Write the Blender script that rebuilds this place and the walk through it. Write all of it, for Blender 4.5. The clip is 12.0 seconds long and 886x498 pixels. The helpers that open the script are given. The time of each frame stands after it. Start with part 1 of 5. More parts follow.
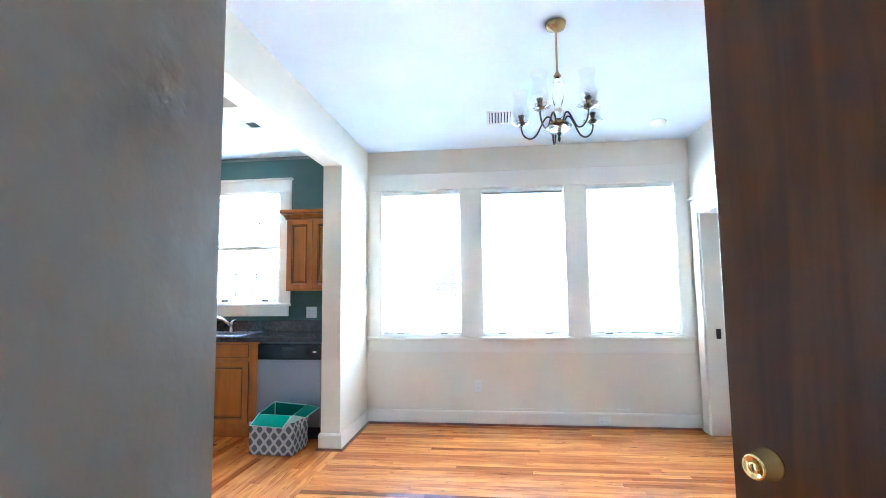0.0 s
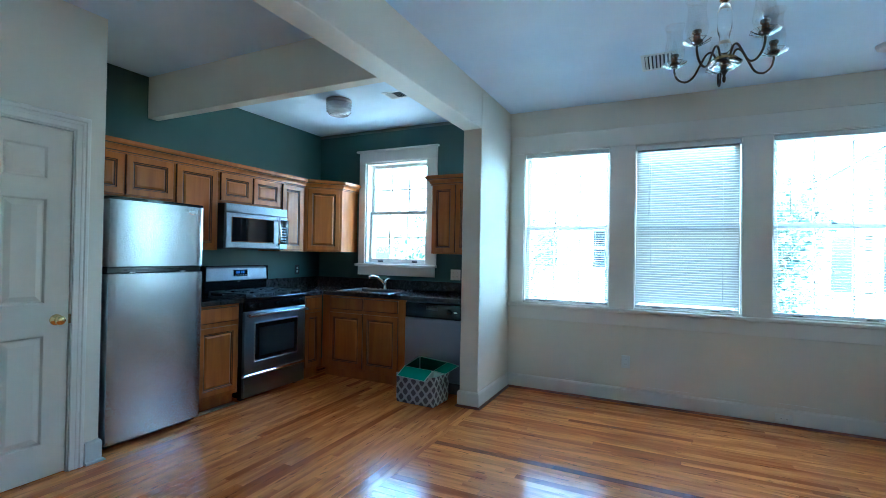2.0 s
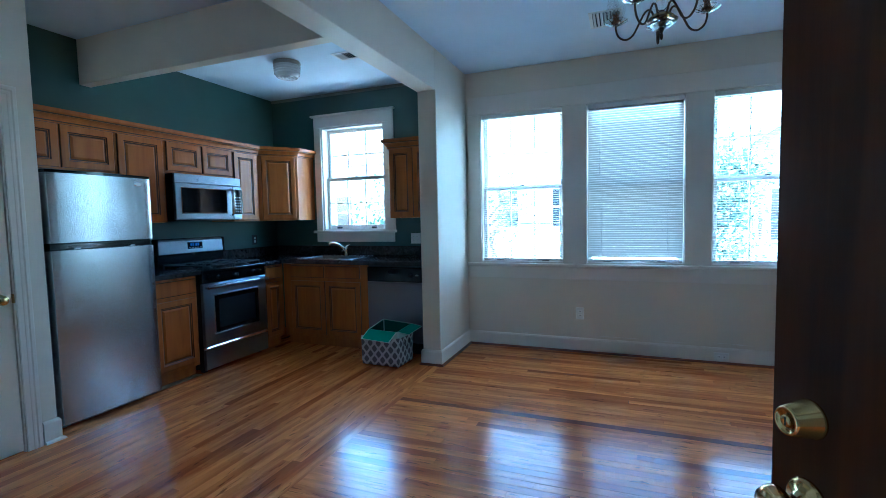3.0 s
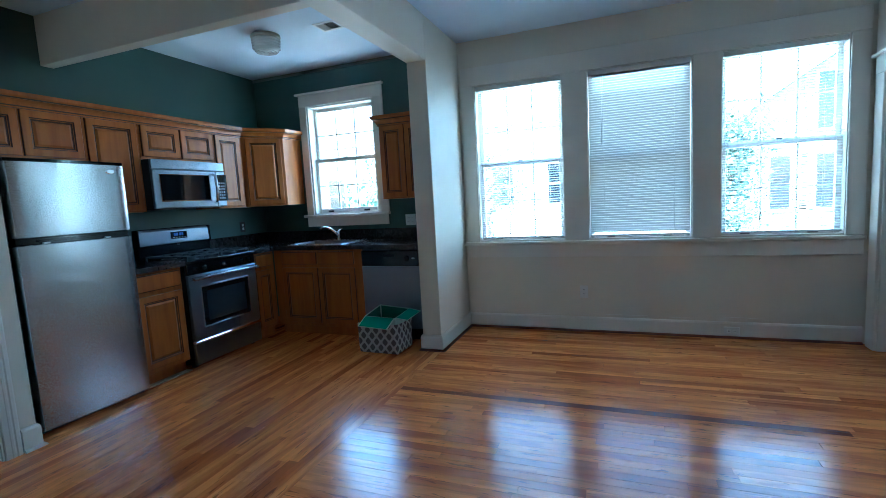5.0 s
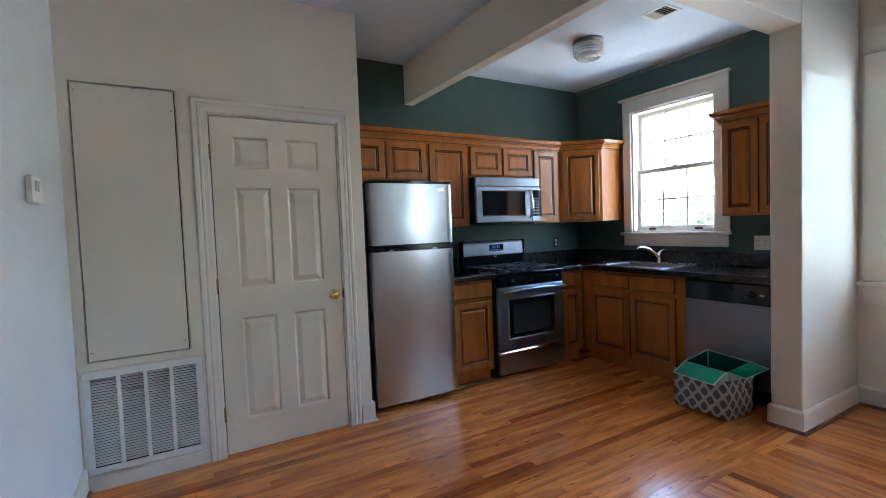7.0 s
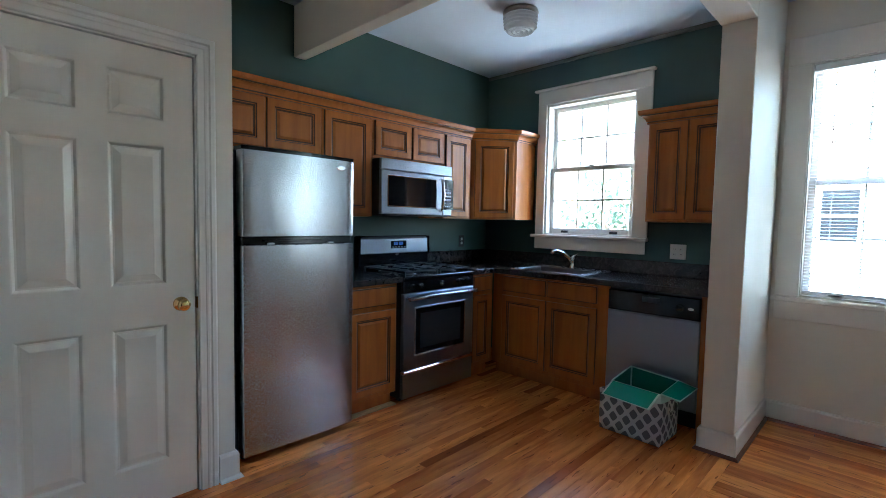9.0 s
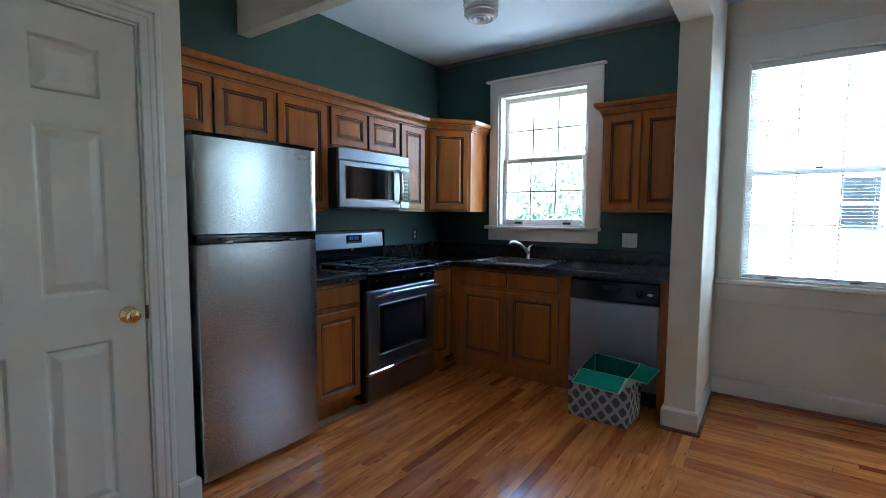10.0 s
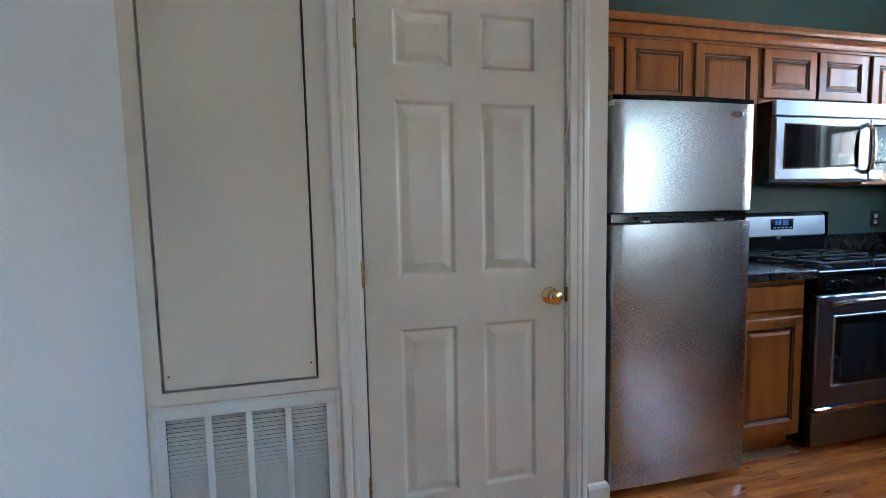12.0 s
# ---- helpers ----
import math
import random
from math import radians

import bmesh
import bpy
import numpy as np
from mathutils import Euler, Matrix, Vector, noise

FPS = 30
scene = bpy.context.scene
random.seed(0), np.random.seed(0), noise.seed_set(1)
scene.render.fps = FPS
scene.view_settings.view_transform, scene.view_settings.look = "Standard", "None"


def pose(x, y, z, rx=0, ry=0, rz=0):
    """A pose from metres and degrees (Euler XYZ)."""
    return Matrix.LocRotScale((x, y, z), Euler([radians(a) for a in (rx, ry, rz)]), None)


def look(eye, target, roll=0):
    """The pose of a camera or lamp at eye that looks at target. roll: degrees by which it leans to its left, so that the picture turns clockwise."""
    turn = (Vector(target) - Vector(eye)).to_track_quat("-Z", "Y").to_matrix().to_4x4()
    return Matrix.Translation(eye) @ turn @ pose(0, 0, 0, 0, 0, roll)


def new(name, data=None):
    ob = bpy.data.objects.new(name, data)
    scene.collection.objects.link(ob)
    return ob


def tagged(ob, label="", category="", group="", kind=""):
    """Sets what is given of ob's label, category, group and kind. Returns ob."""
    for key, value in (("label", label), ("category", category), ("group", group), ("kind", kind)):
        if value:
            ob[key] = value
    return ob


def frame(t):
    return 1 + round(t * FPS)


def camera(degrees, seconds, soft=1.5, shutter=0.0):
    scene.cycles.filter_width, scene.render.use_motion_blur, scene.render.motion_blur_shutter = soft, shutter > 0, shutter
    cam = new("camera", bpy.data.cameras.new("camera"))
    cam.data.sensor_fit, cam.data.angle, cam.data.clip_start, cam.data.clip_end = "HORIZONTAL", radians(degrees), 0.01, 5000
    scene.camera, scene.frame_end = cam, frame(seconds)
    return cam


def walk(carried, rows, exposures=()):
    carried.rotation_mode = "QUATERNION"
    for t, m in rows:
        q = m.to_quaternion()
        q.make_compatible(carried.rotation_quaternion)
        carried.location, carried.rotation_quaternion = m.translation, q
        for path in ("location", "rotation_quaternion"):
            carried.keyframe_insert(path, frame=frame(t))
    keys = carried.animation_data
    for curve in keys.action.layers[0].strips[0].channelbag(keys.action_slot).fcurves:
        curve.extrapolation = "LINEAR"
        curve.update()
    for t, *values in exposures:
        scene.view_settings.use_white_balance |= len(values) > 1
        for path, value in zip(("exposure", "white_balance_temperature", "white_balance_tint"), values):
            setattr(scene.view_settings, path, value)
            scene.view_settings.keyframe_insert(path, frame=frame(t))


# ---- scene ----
cam = camera(87.2, 12.0, 0.5)
PATH = [
    (0, (1.348, -3.924, 1.339), (1.119, -1.945, 1.513), -0.7),
    (0.5, (1.333, -3.872, 1.337), (1.044, -1.899, 1.493), -1.2),
    (1, (1.419, -3.827, 1.346), (0.924, -1.895, 1.495), -0.7),
    (1.5, (1.492, -3.814, 1.353), (0.727, -1.969, 1.466), 0.7),
    (2, (1.491, -3.797, 1.347), (0.615, -1.999, 1.367), 1.0),
    (2.5, (1.514, -3.796, 1.332), (0.654, -1.992, 1.265), -0.2),
    (3, (1.555, -3.827, 1.329), (0.821, -1.971, 1.198), -1.2),
    (3.2, (1.568, -3.831, 1.315), (0.907, -1.949, 1.17), -1.4),
    (4.8, (1.539, -3.7, 1.317), (0.968, -1.797, 1.089), -3.0),
    (5, (1.471, -3.648, 1.315), (0.754, -1.793, 1.101), -3.2),
    (5.5, (1.383, -3.535, 1.32), (0.189, -1.939, 1.158), -3.5),
    (6, (1.341, -3.43, 1.308), (-0.203, -2.165, 1.186), -3.7),
    (6.5, (1.357, -3.326, 1.334), (-0.345, -2.281, 1.226), -2.7),
    (6.7, (1.349, -3.295, 1.337), (-0.374, -2.284, 1.244), -2.2),
    (8.3, (0.847, -3.086, 1.328), (-0.773, -1.917, 1.227), 0.5),
    (8.5, (0.769, -3.048, 1.331), (-0.784, -1.793, 1.231), 0.7),
    (9, (0.596, -3.01, 1.323), (-0.796, -1.579, 1.202), 1.1),
    (9.5, (0.435, -3.041, 1.329), (-0.769, -1.451, 1.177), 1.4),
    (10, (0.312, -3.101, 1.322), (-0.832, -1.467, 1.172), 0.3),
    (10.5, (0.201, -3.118, 1.313), (-1.178, -1.676, 1.174), -0.9),
    (11, (0.142, -3.111, 1.304), (-1.521, -2.008, 1.178), -0.9),
    (11.5, (0.044, -3.138, 1.253), (-1.812, -2.411, 1.091), -1.1),
    (12, (-0.153, -3.127, 1.253), (-2.09, -2.656, 1.081), -1.2),
]
EXPOSURES = [
    (0.0, 7.65, 5400, -4),
    (0.5, 7.15, 4550, -18),
    (1.0, 6.95, 4600, -20),
    (1.5, 6.5, 4920, -17),
    (2.0, 5.9, 4720, -17),
    (2.5, 5.5, 4600, -13),
    (3.0, 5.4, 4440, -13),
    (5.0, 5.35, 4740, -14),
    (5.5, 5.3, 5300, -8),
    (6.0, 5.55, 5650, -1),
    (6.5, 5.85, 6200, 5),
    (8.3, 5.7, 6000, 0),
    (10.0, 5.43, 5630, -3),
    (10.5, 5.58, 5530, -5),
    (11.0, 5.97, 5900, -3),
    (12.0, 5.92, 6050, 3)]
walk(cam, [(t, look(eye, target, roll)) for t, eye, target, roll in PATH], EXPOSURES)

# ---- daylight ----
SUN_ELEVATION, SUN_AZIMUTH = 62.0, 215.0      # degrees; azimuth clockwise from +y
world = bpy.data.worlds.new("sky")
scene.world = world
world.use_nodes = True
wn = world.node_tree
sky = wn.nodes.new("ShaderNodeTexSky")
sky.sky_type, sky.sun_disc = "NISHITA", False
sky.sun_elevation, sky.sun_rotation = radians(SUN_ELEVATION), radians(SUN_AZIMUTH)
sky.dust_density = 1.8
wn.nodes["Background"].inputs["Strength"].default_value = 0.15
wn.links.new(sky.outputs[0], wn.nodes["Background"].inputs["Color"])
sun = new("sun", bpy.data.lights.new("sun", "SUN"))
sun.data.energy, sun.data.angle, sun.data.color = 3.0, radians(12), (1.0, 0.95, 0.88)
a, e = radians(SUN_AZIMUTH), radians(SUN_ELEVATION)
sun.matrix_world = look((math.sin(a) * math.cos(e) * 20, math.cos(a) * math.cos(e) * 20, math.sin(e) * 20), (0, 0, 0))


# ---- materials ----
def shader(name, color, rough=0.5, metal=0.0, coat=0.0, spec=0.5):
    m = bpy.data.materials.new(name)
    m.use_nodes = True
    b = m.node_tree.nodes["Principled BSDF"]
    b.inputs["Base Color"].default_value = (*color, 1)
    b.inputs["Roughness"].default_value = rough
    b.inputs["Metallic"].default_value = metal
    b.inputs["Coat Weight"].default_value = coat
    b.inputs["Coat Roughness"].default_value = 0.12
    b.inputs["Specular IOR Level"].default_value = spec
    return m, m.node_tree, b


def add(nt, kind, **values):
    n = nt.nodes.new(kind)
    for key, value in values.items():
        n.inputs[key].default_value = value
    return n


def coords(nt, scale=(1, 1, 1)):
    tc, mp = nt.nodes.new("ShaderNodeTexCoord"), nt.nodes.new("ShaderNodeMapping")
    mp.inputs["Scale"].default_value = scale
    nt.links.new(tc.outputs["Object"], mp.inputs["Vector"])
    return mp.outputs[0]


def ramp(nt, source, stops):
    r = nt.nodes.new("ShaderNodeValToRGB")
    while len(r.color_ramp.elements) < len(stops):
        r.color_ramp.elements.new(0.5)
    for el, (p, c) in zip(r.color_ramp.elements, stops):
        el.position, el.color = p, (*c, 1)
    nt.links.new(source, r.inputs[0])
    return r.outputs[0]


def blend(nt, kind, fac, one, two):
    n = nt.nodes.new("ShaderNodeMix")
    n.data_type, n.blend_type = "RGBA", kind
    for socket, value in ((n.inputs[0], fac), (n.inputs[6], one), (n.inputs[7], two)):
        if isinstance(value, (int, float)):
            socket.default_value = value
        elif isinstance(value, tuple):
            socket.default_value = (*value, 1)
        else:
            nt.links.new(value, socket)
    return n.outputs[2]


def bump(nt, b, height, strength, distance):
    n = add(nt, "ShaderNodeBump", Strength=strength, Distance=distance)
    nt.links.new(height, n.inputs["Height"])
    nt.links.new(n.outputs[0], b.inputs["Normal"])
    return n


def paint(name, color, rough=0.5, relief=0.25, grime=0.06, spec=0.4):
    """Painted plaster or wood: roller stipple, faint uneven tone."""
    m, nt, b = shader(name, color, rough, spec=spec)
    v = coords(nt)
    big = add(nt, "ShaderNodeTexNoise", Scale=1.7, Detail=4.0)
    fine = add(nt, "ShaderNodeTexNoise", Scale=140.0, Detail=3.0)
    nt.links.new(v, big.inputs["Vector"])
    nt.links.new(v, fine.inputs["Vector"])
    dark = tuple(c * (1 - grime * 2.2) for c in color)
    nt.links.new(ramp(nt, big.outputs[0], [(0.3, dark), (0.62, color)]), b.inputs["Base Color"])
    bump(nt, b, fine.outputs[0], relief, 0.0015)
    return m


def wood(name, dark, light, scale=(1, 1, 1), rough=0.35, coat=0.3, chance=None, grain=1.0, relief=0.12):
    """Wood whose grain runs along the axis that has the small scale; chance: OBJECT or ISLAND, the tone of each piece."""
    m, nt, b = shader(name, light, rough, coat=coat, spec=0.36)
    v = coords(nt, scale)
    pieces = None
    if chance:
        info = nt.nodes.new("ShaderNodeObjectInfo" if chance == "OBJECT" else "ShaderNodeNewGeometry")
        pieces = info.outputs["Random" if chance == "OBJECT" else "Random Per Island"]
        shift = nt.nodes.new("ShaderNodeVectorMath")
        shift.operation = "MULTIPLY_ADD"
        shift.inputs[1].default_value = (37.0, 23.0, 51.0)
        nt.links.new(pieces, shift.inputs[0])
        nt.links.new(v, shift.inputs[2])
        v = shift.outputs[0]
    big = add(nt, "ShaderNodeTexNoise", Scale=2.2, Detail=5.0, Distortion=0.6)
    fine = add(nt, "ShaderNodeTexNoise", Scale=14.0, Detail=6.0, Roughness=0.7)
    for n in (big, fine):
        nt.links.new(v, n.inputs["Vector"])
    col = ramp(nt, big.outputs[0], [(0.32, dark), (0.62, light)])
    streak = ramp(nt, fine.outputs[0], [(0.36, (0.45, 0.38, 0.32)), (0.56, (1, 1, 1))])
    col = blend(nt, "MULTIPLY", 0.45 * grain, col, streak)
    if pieces is not None:
        tone = ramp(nt, pieces, [(0.0, (0.48, 0.36, 0.30)), (0.10, (0.70, 0.58, 0.49)), (0.34, (0.90, 0.84, 0.78)), (0.6, (1, 1, 1)), (1.0, (1.10, 1.13, 1.08))])
        col = blend(nt, "MULTIPLY", 1.0, col, tone)
        knots = add(nt, "ShaderNodeTexNoise", Scale=6.5, Detail=3.0, Distortion=0.8)
        nt.links.new(v, knots.inputs["Vector"])
        spots = ramp(nt, knots.outputs[0], [(0.640, (1, 1, 1)), (0.680, (0.22, 0.13, 0.09))])
        col = blend(nt, "MULTIPLY", 0.70, col, spots)
    nt.links.new(col, b.inputs["Base Color"])
    bump(nt, b, fine.outputs[0], relief, 0.001)
    return m


def steel(name, color, rough, across):
    """Brushed sheet steel, slightly wavy."""
    m, nt, b = shader(name, color, rough, metal=1.0)
    v = coords(nt, across)
    fine = add(nt, "ShaderNodeTexNoise", Scale=60.0, Detail=4.0)
    nt.links.new(v, fine.inputs["Vector"])
    wave = add(nt, "ShaderNodeTexNoise", Scale=5.0, Detail=1.5)
    nt.links.new(coords(nt), wave.inputs["Vector"])
    r = ramp(nt, fine.outputs[0], [(0.3, (rough * 0.8,) * 3), (0.7, (rough * 1.25,) * 3)])
    nt.links.new(r, b.inputs["Roughness"])
    bump(nt, b, wave.outputs[0], 0.3, 0.009)
    return m


def thin_glass(name, gloss_share):
    """Clear thin glass: sees through, with a faint even gloss."""
    m = bpy.data.materials.new(name)
    m.use_nodes = True
    nt = m.node_tree
    nt.nodes.remove(nt.nodes["Principled BSDF"])
    clear = nt.nodes.new("ShaderNodeBsdfTransparent")
    gloss = add(nt, "ShaderNodeBsdfGlossy", Roughness=0.03)
    mix = add(nt, "ShaderNodeMixShader", Fac=gloss_share)
    nt.links.new(clear.outputs[0], mix.inputs[1])
    nt.links.new(gloss.outputs[0], mix.inputs[2])
    nt.links.new(mix.outputs[0], nt.nodes["Material Output"].inputs[0])
    return m


def stone_top():
    """Dark mottled laminate."""
    m, nt, b = shader("counter_laminate", (0.06, 0.055, 0.05), 0.15, coat=0.2)
    v = coords(nt)
    one = add(nt, "ShaderNodeTexNoise", Scale=22.0, Detail=6.0, Roughness=0.65, Distortion=1.2)
    two = add(nt, "ShaderNodeTexVoronoi", Scale=70.0)
    nt.links.new(v, one.inputs["Vector"])
    nt.links.new(v, two.inputs["Vector"])
    c = ramp(nt, one.outputs[0], [(0.3, (0.014, 0.013, 0.013)), (0.5, (0.035, 0.028, 0.025)), (0.62, (0.065, 0.055, 0.049)), (0.72, (0.03, 0.025, 0.023))])
    s = ramp(nt, two.outputs["Distance"], [(0.1, (1.6, 1.5, 1.45)), (0.35, (1, 1, 1))])
    nt.links.new(blend(nt, "MULTIPLY", 0.6, c, s), b.inputs["Base Color"])
    return m


WHITE = paint("wall_paint_white", (0.785, 0.715, 0.605), 0.55, grime=0.03)
# wall white again, cooled in colour for daylight falling on the south wall
WHITE_SKY_TINT = paint("wall_white_sky_tint", (0.71, 0.715, 0.71), 0.55, grime=0.03)
# dark colour cuts the light that the unseen hall bounces onto the jamb
HALL_DIM = paint("hall_dim_paint", (0.22, 0.19, 0.16), 0.6)
# grey holds the backlit shade on the entry frame
JAMB_SHADED = paint("jamb_shaded_paint", (0.30, 0.28, 0.26), 0.3)
# white ceiling; its blue cast is sky light mixed into the colour
CEIL_SKY_TINT = paint("ceiling_sky_tint", (0.79, 0.87, 0.96), 0.7, grime=0.03)
GREEN = paint("wall_paint_green", (0.062, 0.112, 0.096), 0.45)
TRIM = paint("trim_paint", (0.81, 0.755, 0.675), 0.32, relief=0.08, grime=0.03, spec=0.5)
DOORW = paint("door_paint", (0.80, 0.725, 0.61), 0.20, relief=0.06, spec=0.5)
FLOOR_X = wood("floor_wood", (0.54, 0.145, 0.033), (0.86, 0.305, 0.078), (1.0, 7, 7), 0.20, 0.16, "OBJECT", grain=0.3)
FLOOR_J = wood("floor_wood_joined", (0.54, 0.145, 0.033), (0.86, 0.305, 0.078), (1.0, 7, 7), 0.20, 0.16, "ISLAND", grain=0.3)
FLOOR_DARK = wood("floor_wood_dark", (0.20, 0.055, 0.018), (0.32, 0.092, 0.028), (1.1, 7, 7), 0.24, 0.12, "OBJECT")
GAP = shader("floor_gap", (0.03, 0.014, 0.007), 0.8)[0]
SHOE = wood("shoe_wood", (0.12, 0.034, 0.014), (0.28, 0.085, 0.032), (2, 2, 14), 0.35, 0.2)
MAPLE = wood("cabinet_wood", (0.34, 0.100, 0.017), (0.43, 0.136, 0.023), (9, 9, 0.8), 0.33, 0.1, grain=0.10)
# glaze of the grooves; also the painted shade on door edges
GLAZE_SHADE = shader("cabinet_glaze_and_edge_shade", (0.09, 0.032, 0.011), 0.5)[0]
MAPLE_IN = wood("cabinet_underside", (0.45, 0.27, 0.13), (0.6, 0.4, 0.2), (9, 1, 9), 0.5, 0.0)
FRONT_DOOR = wood("front_door_wood", (0.052, 0.0155, 0.006), (0.080, 0.025, 0.009), (14, 14, 0.9), 0.28, 0.25, grain=0.28, relief=0.25)
STEEL = steel("brushed_steel", (0.44, 0.45, 0.475), 0.25, (1, 1, 40))
STEEL_H = steel("brushed_steel_across", (0.285, 0.31, 0.355), 0.32, (40, 1, 40))
CHROME = shader("chrome", (0.8, 0.8, 0.82), 0.08, metal=1.0)[0]
BRASS = shader("brass", (0.76, 0.55, 0.24), 0.18, metal=1.0)[0]
OLD_BRASS = shader("aged_brass", (0.40, 0.28, 0.13), 0.25, metal=1.0)[0]
BRONZE = shader("dark_bronze", (0.07, 0.05, 0.035), 0.35, metal=0.7)[0]
BLACK = shader("black_enamel", (0.008, 0.008, 0.009), 0.12, coat=0.1, spec=0.35)[0]
BLACK_SIDE = shader("black_textured_side", (0.02, 0.02, 0.022), 0.45)[0]
IRON = shader("cast_iron", (0.02, 0.02, 0.02), 0.5)[0]
DARKGLASS = shader("oven_glass", (0.008, 0.009, 0.011), 0.05, spec=0.35)[0]
DISPLAY, _nt, _b = shader("display_panel", (0.01, 0.02, 0.04), 0.1, coat=0.5)
DIGITS, _nt, _b = shader("display_digits", (0.02, 0.06, 0.2), 0.3)
_b.inputs["Emission Color"].default_value = (0.05, 0.25, 1.0, 1)
_b.inputs["Emission Strength"].default_value = 0.003
PLASTIC = shader("white_plastic", (0.78, 0.77, 0.74), 0.35)[0]
DARKPL = shader("dark_plastic", (0.03, 0.028, 0.027), 0.4)[0]
# near black that stands for unlit depth behind openings
DARK_BACKING = shader("dark_backing", (0.03, 0.03, 0.03), 0.8)[0]
LATCH = shader("dark_latch", (0.05, 0.045, 0.04), 0.4, metal=0.6)[0]
COUNTER = stone_top()
PANE = thin_glass("window_glass", 0.04)
THIN = thin_glass("lamp_glass", 0.10)
GLASS, _nt, _b = shader("clear_glass", (0.95, 0.97, 0.98), 0.03)
_b.inputs["Transmission Weight"].default_value = 1.0
FROST, _nt, _b = shader("ribbed_glass", (0.94, 0.96, 0.98), 0.06, coat=1.0)
_b.inputs["Transmission Weight"].default_value = 0.35


def slat_material(name, color, through_share):
    """Painted slat that lets a little daylight through."""
    m, nt, b = shader(name, color, 0.4)
    tr = add(nt, "ShaderNodeBsdfTranslucent", Color=(0.85, 0.82, 0.76, 1))
    mx = add(nt, "ShaderNodeMixShader", Fac=through_share)
    nt.links.new(b.outputs[0], mx.inputs[1])
    nt.links.new(tr.outputs[0], mx.inputs[2])
    nt.links.new(mx.outputs[0], nt.nodes["Material Output"].inputs[0])
    return m


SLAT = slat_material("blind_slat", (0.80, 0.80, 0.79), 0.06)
# the same white slats with the shade of the tilted blind in their colour
SLAT_DIM = slat_material("blind_slat_dim", (0.56, 0.54, 0.50), 0.025)
CARD = paint("green_card", (0.0, 0.33, 0.21), 0.45, relief=0.03)
CARD_IN = paint("green_card_inside", (0.0, 0.145, 0.105), 0.5, relief=0.03)
CARD_EDGE = shader("pale_card_edge", (0.55, 0.72, 0.66), 0.6)[0]
SIDING = paint("siding_paint", (0.75, 0.76, 0.76), 0.6)
SHUTTER = paint("shutter_paint", (0.24, 0.29, 0.31), 0.6)
SIDING_B = paint("siding_paint_grey_green", (0.16, 0.21, 0.22), 0.6)
ROOFING = paint("roof_shingle", (0.10, 0.10, 0.105), 0.9)
GRASS = paint("paved_yard", (0.26, 0.27, 0.28), 0.95, grime=0.2)
BARK = paint("bark", (0.10, 0.075, 0.055), 0.95, relief=0.6)
LEAF, _nt, _b = shader("leaf", (0.045, 0.075, 0.045), 0.6)

# ---- builders ----
ORIGIN = {}
LEFT = Matrix(((0, 0, 1, 0), (1, 0, 0, 0), (0, 1, 0, 0), (0, 0, 0, 1)))      # u = +y, v = up, w = +x
FAR = Matrix(((1, 0, 0, 0), (0, 0, -1, 0), (0, 1, 0, 0), (0, 0, 0, 1)))      # u = +x, v = up, w = -y
WORLD = Matrix.Identity(4)


def at_plane(f, w):
    return f @ Matrix.Translation((0, 0, w))


def turned(f, u, v, w, degrees, axis):
    return f @ Matrix.Translation((u, v, w)) @ Matrix.Rotation(radians(degrees), 4, axis)


def box(bm, f, u0, u1, v0, v1, w0, w1, bevel=0.0, mi=0):
    u0, u1 = sorted((u0, u1))
    v0, v1 = sorted((v0, v1))
    w0, w1 = sorted((w0, w1))
    made = bmesh.ops.create_cube(bm, size=1.0)["verts"]
    m = f @ Matrix.Translation(((u0 + u1) / 2, (v0 + v1) / 2, (w0 + w1) / 2)) @ Matrix.Diagonal((u1 - u0, v1 - v0, w1 - w0, 1))
    bmesh.ops.transform(bm, matrix=m, verts=made)
    faces = {fa for v in made for fa in v.link_faces}
    for fa in faces:
        fa.material_index = mi
    if bevel:
        edges = list({ed for v in made for ed in v.link_edges})
        bmesh.ops.bevel(bm, geom=edges, offset=bevel, segments=1, profile=0.7, affect="EDGES")
    return bm


def rings(bm, f, u0, u1, v0, v1, steps, mats=(), back=True):
    """Nested rectangles (inset, w) joined into one moulded panel; mats: the material slot of each step."""
    loops = []
    for d, w in steps:
        loops.append([bm.verts.new(f @ Vector(p)) for p in ((u0 + d, v0 + d, w), (u1 - d, v0 + d, w), (u1 - d, v1 - d, w), (u0 + d, v1 - d, w))])
    for n, (a_, b_) in enumerate(zip(loops, loops[1:])):
        for k in range(4):
            fa = bm.faces.new((a_[k], a_[(k + 1) % 4], b_[(k + 1) % 4], b_[k]))
            fa.material_index = mats[n] if n < len(mats) else 0
    bm.faces.new(loops[-1])
    if back:
        bm.faces.new(loops[0][::-1])
    return bm


def lathe(bm, m, profile, n=24, mi=0):
    """profile: (radius, height) from bottom to top."""
    loops = []
    for r, h in profile:
        loops.append([bm.verts.new(m @ Vector((r * math.cos(k * math.tau / n), r * math.sin(k * math.tau / n), h))) for k in range(n)])
    for a_, b_ in zip(loops, loops[1:]):
        for k in range(n):
            fa = bm.faces.new((a_[k], a_[(k + 1) % n], b_[(k + 1) % n], b_[k]))
            fa.smooth, fa.material_index = True, mi
    for lp in (loops[0][::-1], loops[-1]):
        fa = bm.faces.new(lp)
        fa.material_index = mi
    return bm


